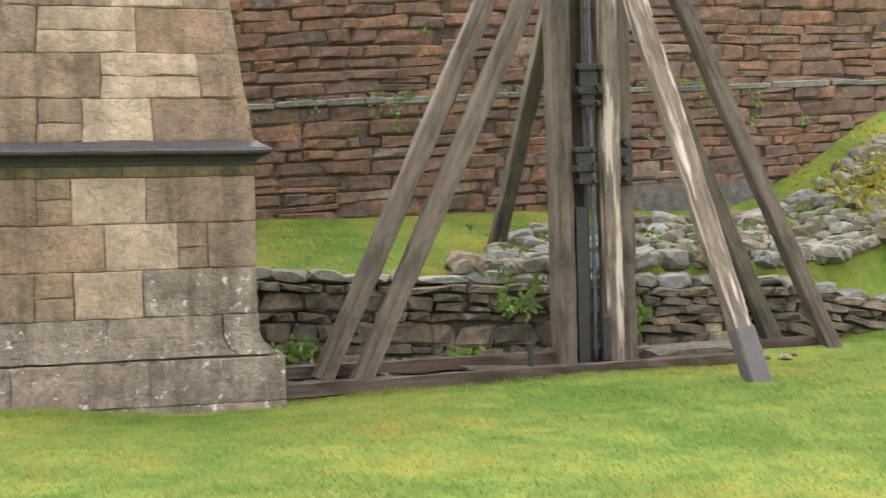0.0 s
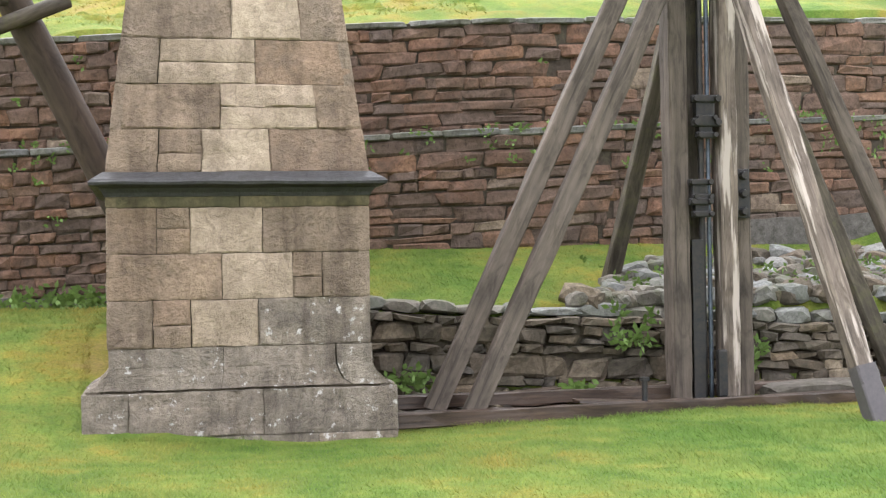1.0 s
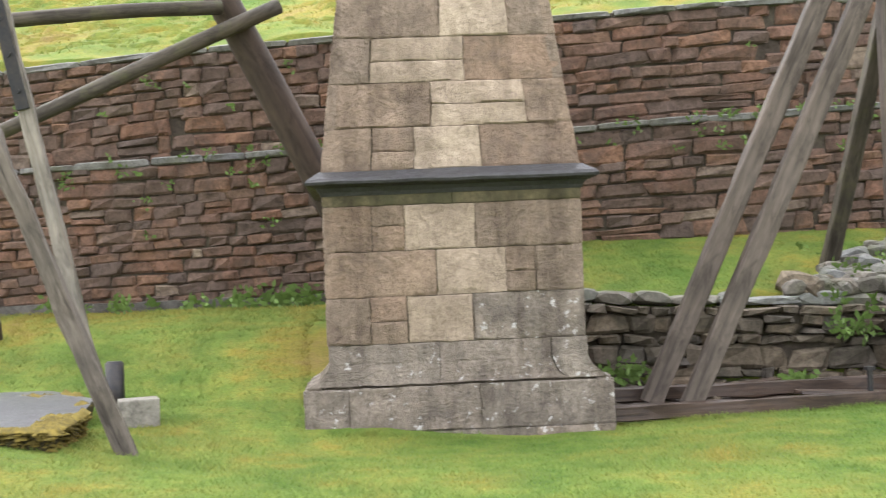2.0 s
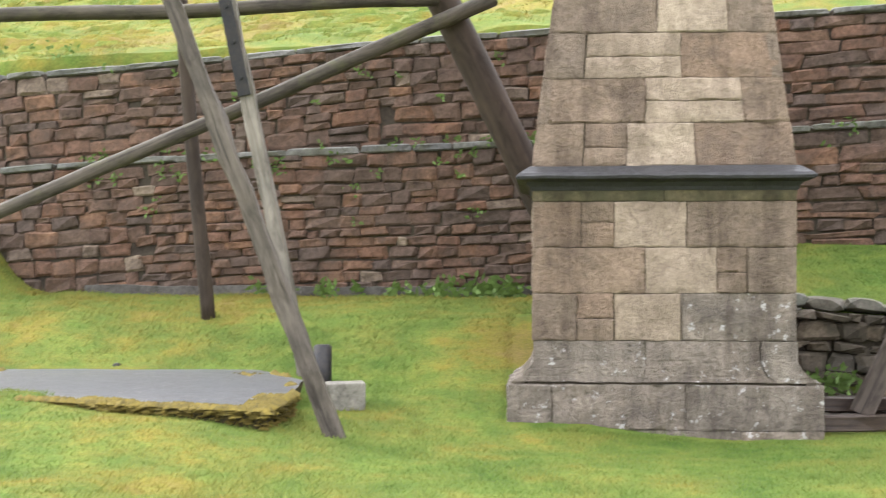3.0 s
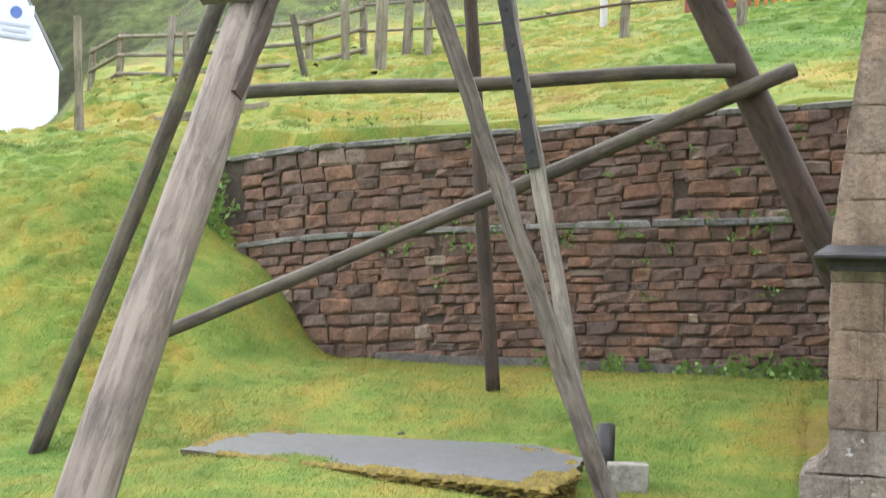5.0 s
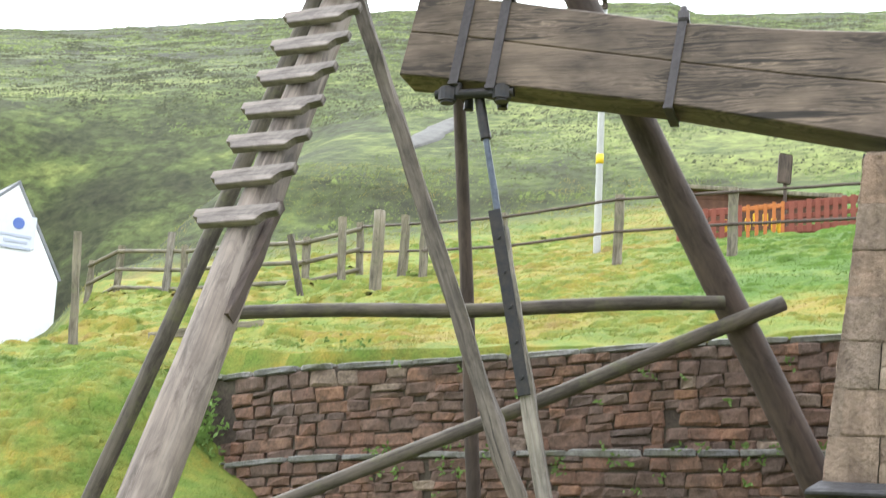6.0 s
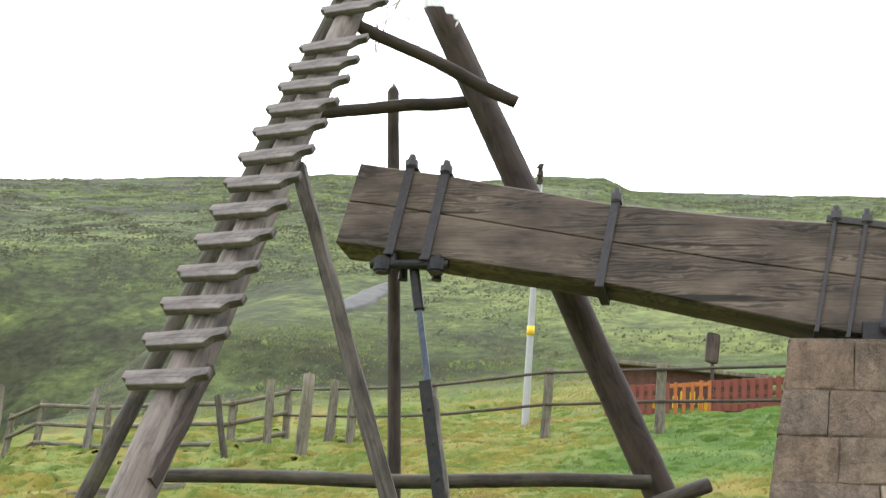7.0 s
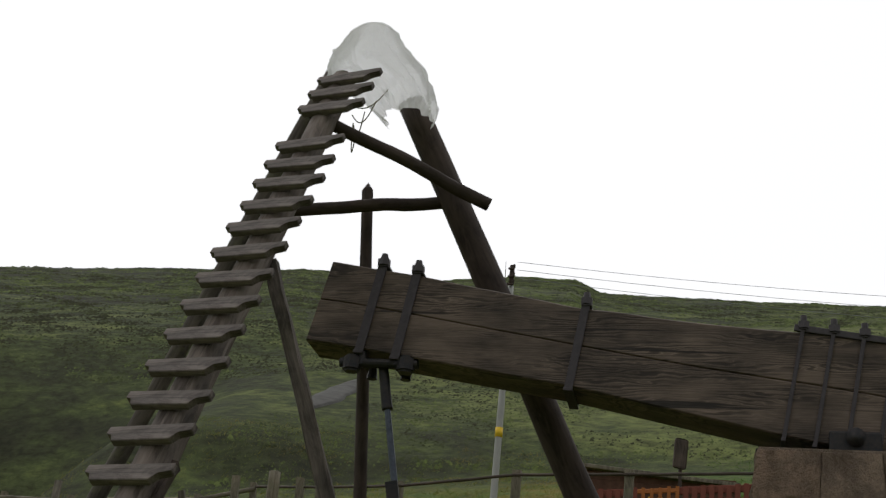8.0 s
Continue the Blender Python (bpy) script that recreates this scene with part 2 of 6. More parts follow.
def blade_material():
    m, n, l, b = mat_new("grass_blades", 0.8, 0.25)
    g = n.new("ShaderNodeNewGeometry")
    vec = world_coords(n, l)
    patch = mix(n, l, 0.45, noise_tex(n, l, vec, 0.55, 4, 0.6), noise_tex(n, l, vec, 3.0, 5, 0.65))
    c1 = ramp(n, l, fresh(n, l, patch), [(0.34, (0.069, 0.123, 0.020)), (0.45, (0.109, 0.152, 0.030)), (0.52, (0.141, 0.156, 0.032)), (0.58, (0.174, 0.152, 0.029)), (0.68, (0.189, 0.141, 0.052))])
    tint = ramp(n, l, g.outputs["Random Per Island"], [(0.0, (0.88, 0.9, 0.86)), (0.8, (1.12, 1.12, 1.08)), (1.0, (1.4, 1.34, 1.25))])
    leaf = mix(n, l, 1.0, c1, tint, "MULTIPLY")
    l.new(leaf, b.inputs["Base Color"])
    thin, blend = n.new("ShaderNodeBsdfTranslucent"), n.new("ShaderNodeMixShader")
    blend.inputs[0].default_value = 0.3
    l.new(leaf, thin.inputs[0])
    l.new(b.outputs[0], blend.inputs[1])
    l.new(thin.outputs[0], blend.inputs[2])
    l.new(blend.outputs[0], n["Material Output"].inputs[0])
    return m


def heather_material():
    m, n, l, b = mat_new("heather", 0.95, 0.1)
    g = n.new("ShaderNodeNewGeometry")
    vec = world_coords(n, l)
    c = ramp(n, l, mix(n, l, 0.5, noise_tex(n, l, vec, 0.05, 5, 0.65), noise_tex(n, l, vec, 0.4, 4, 0.6)), [(0.42, (0.025, 0.027, 0.013)), (0.49, (0.035, 0.043, 0.017)), (0.56, (0.066, 0.086, 0.026))])
    t = ramp(n, l, g.outputs["Random Per Island"], [(0.0, (1.0, 1.0, 0.96)), (0.7, (1.3, 1.3, 1.25)), (1.0, (1.75, 1.72, 1.6))])
    l.new(mix(n, l, 1.0, c, t, "MULTIPLY"), b.inputs["Base Color"])
    bump(n, l, b, noise_tex(n, l, vec, 5, 5, 0.7), 0.6, 0.1)
    return m


M_HEATHER = heather_material()
M_GROUND = ground_material()
M_BLADE = blade_material()
M_WALL = stone_material("red_rubble_stone", [(0.0, (0.104, 0.067, 0.052)), (0.15, (0.176, 0.098, 0.067)), (0.3, (0.119, 0.086, 0.072)), (0.45, (0.201, 0.113, 0.072)), (0.6, (0.144, 0.098, 0.076)), (0.75, (0.095, 0.073, 0.064)), (0.9, (0.163, 0.096, 0.067)), (0.96, (0.138, 0.104, 0.085)), (1.0, (0.265, 0.211, 0.162))],
                        stain=(0.083, 0.058, 0.046), lichen=(0.411, 0.368, 0.303), lichen_at=0.725, relief=0.8, pit_shade=0.6, mottle=0.85)
M_MORTAR = stone_material("dark_joint", [(0.0, (0.058, 0.046, 0.038)), (1.0, (0.070, 0.055, 0.044))], relief=0.3)
M_PIER_JOINT = stone_material("pier_mortar", [(0.0, (0.10, 0.085, 0.065)), (1.0, (0.12, 0.10, 0.075))], stain=(0.06, 0.05, 0.04), relief=0.3)
M_COPE = stone_material("grey_coping_stone", [(0.0, (0.142, 0.144, 0.142)), (0.5, (0.185, 0.182, 0.172)), (1.0, (0.120, 0.120, 0.125))], stain=(0.129, 0.129, 0.099), lichen=(0.310, 0.318, 0.284), lichen_at=0.68)
M_LOW = stone_material("field_stone", [(0.0, (0.07, 0.058, 0.046)), (0.3, (0.13, 0.104, 0.076)), (0.5, (0.095, 0.083, 0.07)), (0.65, (0.165, 0.125, 0.088)), (0.8, (0.085, 0.076, 0.068)), (0.94, (0.12, 0.10, 0.08)), (1.0, (0.27, 0.22, 0.165))], stain=(0.045, 0.04, 0.028), lichen=(0.38, 0.37, 0.34), lichen_at=0.70)
M_SLATE = stone_material("pale_slate_rubble", [(0.0, (0.125, 0.13, 0.135)), (0.5, (0.195, 0.20, 0.198)), (1.0, (0.14, 0.122, 0.098))], stain=(0.105, 0.11, 0.085), lichen=(0.42, 0.42, 0.40), lichen_at=0.68, rough=0.6)
M_RUBBLE = stone_material("mixed_rubble", [(0.0, (0.07, 0.062, 0.05)), (0.3, (0.12, 0.112, 0.10)), (0.6, (0.175, 0.175, 0.17)), (0.85, (0.125, 0.10, 0.075)), (1.0, (0.22, 0.215, 0.205))], stain=(0.08, 0.085, 0.05), lichen=(0.38, 0.38, 0.36), lichen_at=0.68)
M_ASHLAR = stone_material("buff_sandstone", [(0.0, (0.266, 0.197, 0.148)), (0.18, (0.339, 0.259, 0.197)), (0.36, (0.231, 0.169, 0.130)), (0.52, (0.316, 0.221, 0.161)), (0.68, (0.277, 0.219, 0.175)), (0.84, (0.327, 0.236, 0.174)), (1.0, (0.247, 0.193, 0.155))],
                          stain=(0.177, 0.132, 0.102), lichen=(0.477, 0.421, 0.358), lichen_at=0.72, scale=0.9, relief=1.0, streak=0.5, pit_shade=0.42, mottle=0.5, depth=0.11)
M_ASHLAR_PALE = stone_material("pale_sandstone", [(0.0, (0.344, 0.270, 0.213)), (0.5, (0.388, 0.313, 0.244)), (1.0, (0.322, 0.254, 0.197))], stain=(0.249, 0.193, 0.148), scale=0.9, relief=0.9, streak=0.4, pit_shade=0.45, mottle=0.5, depth=0.07)
M_ASHLAR_LOW = stone_material("grey_sandstone", [(0.0, (0.205, 0.175, 0.152)), (0.35, (0.283, 0.247, 0.211)), (0.65, (0.239, 0.203, 0.174)), (1.0, (0.311, 0.259, 0.213))], stain=(0.145, 0.122, 0.105), lichen=(0.554, 0.529, 0.515), lichen_at=0.605, scale=0.9, relief=1.0, streak=0.55, pit_shade=0.5, mottle=0.6, depth=0.09)
# Olive damp stain, darkened further by the string course's shade put into the colour.
M_ASHLAR_DAMP_SHADE = stone_material("damp_mossy_shaded_sandstone", [(0.0, (0.085, 0.075, 0.044)), (0.5, (0.11, 0.092, 0.056)), (1.0, (0.15, 0.122, 0.08))], stain=(0.06, 0.056, 0.032), scale=1.0, relief=0.5, streak=0.7)
M_STRING = stone_material("dark_string_course", [(0.0, (0.036, 0.035, 0.039)), (1.0, (0.05, 0.048, 0.05))], stain=(0.038, 0.036, 0.036), scale=1.5, rough=0.45)
M_CONCRETE = stone_material("wet_concrete", [(0.0, (0.098, 0.100, 0.112)), (1.0, (0.112, 0.114, 0.124))], stain=(0.082, 0.084, 0.092), lichen=(0.30, 0.275, 0.26), lichen_at=0.63, rough=0.35, relief=0.15)
M_BLOCK = stone_material("concrete_block", [(0.0, (0.19, 0.18, 0.16)), (1.0, (0.21, 0.195, 0.175))], stain=(0.2, 0.19, 0.16), relief=0.2)
M_FOOT = stone_material("grey_footing", [(0.0, (0.10, 0.095, 0.09)), (1.0, (0.13, 0.12, 0.115))], stain=(0.07, 0.065, 0.06), lichen=(0.25, 0.24, 0.23), lichen_at=0.66, relief=0.5)
M_MOSS = plain_material("orange_moss", (0.112, 0.084, 0.015), 0.95, 0.6, 14)
M_DIRT = plain_material("wet_earth", (0.062, 0.045, 0.033), 0.5, 0.5, 6)
M_POLE = wood_material("bleached_larch", (0.180, 0.150, 0.128), (0.088, 0.070, 0.058), 2, 0.8, crack=0.3, worn=(0.188, 0.156, 0.132))
M_POLE_DARK = wood_material("dark_larch", (0.072, 0.052, 0.041), (0.043, 0.031, 0.025), 2, 0.6, crack=0.15)
M_POLE_MOSSY = wood_material("mossy_larch", (0.105, 0.090, 0.072), (0.045, 0.037, 0.029), 2, 1.0, moss=(0.10, 0.10, 0.045), crack=0.4)
M_TIMBER = wood_material("grey_timber", (0.122, 0.099, 0.083), (0.054, 0.043, 0.036), 2, 0.8, crack=0.65)
M_TIMBER_PEEL = wood_material("peeling_timber", (0.185, 0.152, 0.126), (0.088, 0.068, 0.058), 2, 1.0, crack=0.7, worn=(0.40, 0.345, 0.31))
M_TIMBER_PALE = wood_material("pale_split_timber", (0.156, 0.134, 0.113), (0.052, 0.043, 0.036), 2, 1.1, crack=0.8)
M_BEAM = beam_material("beam_timber", (0.140, 0.105, 0.082), (0.042, 0.031, 0.024))
M_SILL = wood_material("wet_sill_timber", (0.075, 0.05, 0.037), (0.03, 0.021, 0.017), 0, 0.8, crack=0.5, rough=0.4)
M_RUNG = wood_material("rung_timber", (0.214, 0.184, 0.164), (0.086, 0.072, 0.066), 0, 1.1, crack=0.6)
M_FENCE = wood_material("fence_timber", (0.222, 0.196, 0.148), (0.109, 0.095, 0.068), 2, 0.9, moss=(0.16, 0.17, 0.08), crack=0.4)
M_RAIL = wood_material("rail_timber", (0.105, 0.080, 0.064), (0.058, 0.044, 0.036), 2, 0.9, crack=0.4)
M_IRON = metal_material("black_iron", (0.022, 0.024, 0.028), (0.05, 0.042, 0.038), 0.5, 0.5)
M_STRAP = metal_material("strap_iron", (0.042, 0.036, 0.04), (0.07, 0.06, 0.064), 0.5, 0.15)
M_IRON_BLUE = metal_material("painted_iron", (0.045, 0.055, 0.075), (0.10, 0.12, 0.15), 0.35, 0.4)
M_SHEATH = metal_material("grey_sheath", (0.062, 0.055, 0.062), (0.085, 0.075, 0.08), 0.5, 0.1)
M_RODWOOD = wood_material("worn_rod_timber", (0.265, 0.242, 0.208), (0.112, 0.098, 0.082), 2, 1.0, crack=0.6)
M_WHITE = plain_material("whitewash", (0.82, 0.83, 0.84), 0.8, 0.05, 2)
M_ROOF = plain_material("slate_roof", (0.20, 0.205, 0.22), 0.6, 0.2, 5)
M_RED = plain_material("red_painted_board", (0.19, 0.055, 0.036), 0.7, 0.25, 6)
M_ORANGE = plain_material("orange_painted_board", (0.36, 0.12, 0.03), 0.7, 0.25, 6)
M_BROWN = plain_material("brown_board", (0.10, 0.05, 0.032), 0.8, 0.3, 5)
M_YELLOW = plain_material("yellow_paint", (0.75, 0.50, 0.03), 0.6, 0.1, 6)
M_STEELPOLE = plain_material("pale_pole", (0.36, 0.36, 0.35), 0.5, 0.08, 5)
M_BLUE = plain_material("blue_mark", (0.10, 0.16, 0.42), 0.6, 0.1, 5)
M_PALEPANEL = plain_material("pale_panel", (0.60, 0.63, 0.70), 0.6, 0.05, 5)
M_EDGE = plain_material("mossy_slab_edge", (0.062, 0.05, 0.026), 0.9, 0.45, 9)
M_LETTER = plain_material("pale_lettering", (0.42, 0.45, 0.54), 0.6, 0.05, 5)
M_TARP = plain_material("white_sheet", (0.92, 0.92, 0.92), 0.4, 0.05, 3)
sheet_nodes, sheet_links = M_TARP.node_tree.nodes, M_TARP.node_tree.links
through_light, sheet_mix = sheet_nodes.new("ShaderNodeBsdfTranslucent"), sheet_nodes.new("ShaderNodeMixShader")
through_light.inputs[0].default_value = (0.95, 0.95, 0.96, 1)
sheet_mix.inputs[0].default_value = 0.72
sheet_links.new(sheet_nodes["Principled BSDF"].outputs[0], sheet_mix.inputs[1])
sheet_links.new(through_light.outputs[0], sheet_mix.inputs[2])
clear, film_mix = sheet_nodes.new("ShaderNodeBsdfTransparent"), sheet_nodes.new("ShaderNodeMixShader")
film_mix.inputs[0].default_value = 0.2
sheet_links.new(sheet_mix.outputs[0], film_mix.inputs[1])
sheet_links.new(clear.outputs[0], film_mix.inputs[2])
sheet_links.new(film_mix.outputs[0], sheet_nodes["Material Output"].inputs[0])
M_LEAF = plain_material("weed_leaf", (0.105, 0.17, 0.04), 0.6, 0.35, 7)
M_BLOOM = plain_material("yellow_bloom", (0.20, 0.18, 0.026), 0.7, 0.4, 9)
M_SCREE = plain_material("pale_scree", (0.072, 0.070, 0.064), 0.9, 0.35, 1.5)
M_ROPE = plain_material("pale_cord", (0.45, 0.42, 0.36), 0.8, 0.1, 9)
M_WIRE = plain_material("wire_grey", (0.25, 0.26, 0.27), 0.6, 0.05, 5)


# ---- building helpers ----
def mesh_data(name, verts, faces, material, smooth=False):
    me = bpy.data.meshes.new(name)
    me.from_pydata([tuple(map(float, v)) for v in verts], [], [tuple(int(i) for i in f) for f in faces])
    me.materials.append(material)
    if smooth:
        me.shade_smooth()
    me.update()
    return me


def part(name, bm, material, parent=None, label="", smooth=False, at=None):
    """Links a bmesh as one mesh object, under a thing or a part if one is given."""
    me = bpy.data.meshes.new(name)
    bm.normal_update()
    bm.to_mesh(me)
    bm.free()
    me.materials.append(material)
    if smooth:
        me.shade_smooth()
    if smooth == "sharp":
        me.set_sharp_from_angle(angle=radians(30))
    ob = new(name, me)
    if at is not None:
        ob.matrix_world = at
    if parent is not None:
        ob.parent = parent
        ob.matrix_parent_inverse = parent.matrix_basis.inverted()
    return tagged(ob, label)


def piece(name, me, m, parent=None):
    ob = new(name, me)
    ob.matrix_basis = m
    if parent is not None:
        ob.parent = parent
        ob.matrix_parent_inverse = parent.matrix_basis.inverted()
    return ob


def thing(name, label, category, at=(0, 0, 0), group="", kind=""):
    ob = new(name)
    ob.location = at
    ob.matrix_basis = Matrix.Translation(at)
    return tagged(ob, label, category, group, kind)


def bm_box(sx, sy, sz, bevel=0.01, jitter=0.0, centre=(0, 0, 0), cuts=0):
    bm = bmesh.new()
    bmesh.ops.create_cube(bm, size=1.0)
    bmesh.ops.scale(bm, vec=(sx, sy, sz), verts=bm.verts)
    if cuts:
        bmesh.ops.subdivide_edges(bm, edges=bm.edges[:], cuts=cuts, use_grid_fill=True)
    if jitter:
        for v in bm.verts:
            v.co += Vector((random.uniform(-1, 1), random.uniform(-1, 1), random.uniform(-1, 1))) * jitter
    if bevel and not cuts:
        bmesh.ops.bevel(bm, geom=bm.edges[:], offset=bevel, segments=2, affect="EDGES", profile=0.6)
    bmesh.ops.translate(bm, vec=centre, verts=bm.verts)
    return bm


def bm_join(*parts):
    out = bmesh.new()
    for p in parts:
        me = bpy.data.meshes.new("tmp")
        p.to_mesh(me)
        p.free()
        out.from_mesh(me)
        bpy.data.meshes.remove(me)
    return out


def bm_cyl(r, h, seg=14, r2=None, centre=(0, 0, 0), bevel=0.0):
    bm = bmesh.new()
    bmesh.ops.create_cone(bm, cap_ends=True, segments=seg, radius1=r, radius2=r if r2 is None else r2, depth=h)
    if bevel:
        rim = [e for e in bm.edges if len(e.link_faces) == 2 and any(len(f.verts) > 4 for f in e.link_faces)]
        bmesh.ops.bevel(bm, geom=rim, offset=bevel, segments=2, affect="EDGES")
    bmesh.ops.translate(bm, vec=centre, verts=bm.verts)
    return bm


def along(p0, p1, up=(0, 1, 0)):
    """A pose at p0 whose z axis runs to p1, and the length."""
    p0, p1 = Vector(p0), Vector(p1)
    z = (p1 - p0).normalized()
    x = Vector(up).cross(z).normalized()
    y = z.cross(x)
    m = Matrix((x, y, z)).transposed().to_4x4()
    return Matrix.Translation(p0) @ m, (p1 - p0).length


def bm_log(length, r0, r1, seg=18, rings=26, wob=0.02, seed=0, dome=0.0):
    """A tapered round log along z with a slightly uneven surface and knots."""
    bm = bmesh.new()
    knots = [(random.uniform(0.05, 0.95) * length, random.uniform(0, 6.28), random.uniform(0.1, 0.2)) for _ in range(int(length * 1.5))]
    loops = []
    for i in range(rings + 1):
        f = i / rings
        z = f * length
        r = r0 + (r1 - r0) * f
        ox, oy = (noise.noise((seed * 7.1 + k, f * 3.0, 0)) * wob * 1.4 for k in (0, 40))
        ring = []
        for s in range(seg):
            a = 2 * math.pi * s / seg
            k = 1 + wob * 2.2 * noise.noise((math.cos(a) * 1.3 + seed, math.sin(a) * 1.3, z * 2.2))
            for kz, ka, ks in knots:
                d = ((z - kz) / 0.09) ** 2 + (((a - ka + math.pi) % (2 * math.pi) - math.pi) / 0.4) ** 2
                k += ks * 0.8 * math.exp(-d)
            ring.append(bm.verts.new((ox + math.cos(a) * r * k, oy + math.sin(a) * r * k, z)))
        loops.append(ring)
    for a, b in zip(loops, loops[1:]):
        for s in range(seg):
            bm.faces.new((a[s], a[(s + 1) % seg], b[(s + 1) % seg], b[s]))
    bm.faces.new(loops[0][::-1])
    if dome:
        top = bm.verts.new((0, 0, length + dome))
        for s in range(seg):
            bm.faces.new((loops[-1][s], loops[-1][(s + 1) % seg], top))
    else:
        bm.faces.new(loops[-1])
    return bm


def log(name, p0, p1, r0, r1, material, parent=None, label="", seed=1, wob=0.02, dome=0.0, up=(0, 1, 0)):
    m, length = along(p0, p1, up)
    return part(name, bm_log(length, r0, r1, seed=seed, wob=wob, dome=dome), material, parent, label, True, m)


def bm_baulk(length, w, d, rough=0.004, w2=None, d2=None, seg=22, seed=0, edge=0.012):
    """A sawn timber along z with worn, chamfered edges."""
    w2, d2 = w2 or w, d2 or d
    bm = bmesh.new()
    loops = []
    for i in range(seg + 1):
        f = i / seg
        hw, hd = (w + (w2 - w) * f) / 2, (d + (d2 - d) * f) / 2
        c = edge * (1 + 1.5 * max(0, noise.noise((seed, f * 9, 3))))
        pts = [(-hw + c, -hd), (hw - c, -hd), (hw, -hd + c), (hw, hd - c), (hw - c, hd), (-hw + c, hd), (-hw, hd - c), (-hw, -hd + c)]
        ring = []
        for k, (x, y) in enumerate(pts):
            j = rough * noise.noise((seed * 3 + k * 2.3, f * length * 3, 1))
            ring.append(bm.verts.new((x * (1 + j / hw), y * (1 + j / hd), f * length)))
        loops.append(ring)
    for a, b in zip(loops, loops[1:]):
        for s in range(8):
            bm.faces.new((a[s], a[(s + 1) % 8], b[(s + 1) % 8], b[s]))
    bm.faces.new(loops[0][::-1])
    bm.faces.new(loops[-1])
    return bm


def baulk(name, p0, p1, w, d, material, parent=None, label="", seed=1, up=(0, 1, 0), w2=None, d2=None, rough=0.02):
    m, length = along(p0, p1, up)
    return part(name, bm_baulk(length, w, d, rough, w2, d2, seed=seed), material, parent, label, False, m)


def smooth_step(v):
    v = np.clip(v, 0, 1)
    return v * v * (3 - 2 * v)


# ---- ground ----
def fbm(x, y, s, k=3):
    """Cheap smooth unevenness from summed sines, in about -1..1."""
    z = 0
    for i in range(k):
        f = s * 1.9 ** i
        z = z + np.sin(x * f * 1.1 + 1.7 * i + 1.3 * np.sin(y * f * 0.7 + i)) * np.cos(y * f * 0.9 - 2.1 * i + 1.1 * np.sin(x * f * 0.8)) / 1.6 ** i
    return z / 1.8


def lower_ground(x, y):
    lawn = -0.2 + 0.28 * smooth_step((y + 3.4) / 9.5)
    left = np.interp(y, [6.6, 7.4, 8.3, 9.0, 9.6, 10.4, 11.4], [0, 0.08, 0.29, 0.56, 0.78, 0.90, 0.95])
    right = np.interp(y, [8.2, 8.6, 9.12, 9.2, 11.4], [0, 0.1, 0.12, 0.9, 1.52])
    s = smooth_step((x - 0.1) / 1.5)
    z = lawn + left * (1 - s) + right * s
    z = z + 0.29 * np.exp(-((x + 4.0) / 2.1) ** 2 - ((y - 6.75) / 1.1) ** 2)
    z = z + 0.07 * np.exp(-((x + 2.3) / 1.0) ** 2 - ((y - 5.9) / 0.7) ** 2)
    z = z - 0.075 * np.exp(-((x - 0.9) / 2.0) ** 2 - ((y - 6.9) / 1.3) ** 2)
    z = z + smooth_step((x - 7.7) / 3.0) * (1.1 * smooth_step((y - 8.4) / 2.0) + 0.2 * smooth_step((y - 6.5) / 3.0))
    return z


def upper_ground(x, y):
    xs = np.clip(x, -60, 40)
    g = np.interp(y, [0, 6, 11.6, 14, 19, 24, 25, 45], [1.6, 2.4, 3.84, 4.68, 6.5, 7.9, 8.16, 14.4])
    slope = np.interp(y, [6, 11.6, 19, 45], [0.05, 0.05, 0.1, 0.07])
    return g + slope * xs


HOLLOW = 7.7  # the house stands in a dip
RIDGE = ([-60, -20, -5.8, 0.3, 6.1, 7.2, 9.8, 13, 19, 24.7, 31.5, 45, 70], [18, 20.5, 21.4, 21.65, 21.75, 22.2, 22.15, 21.7, 21.5, 20.7, 19.45, 17.5, 15])


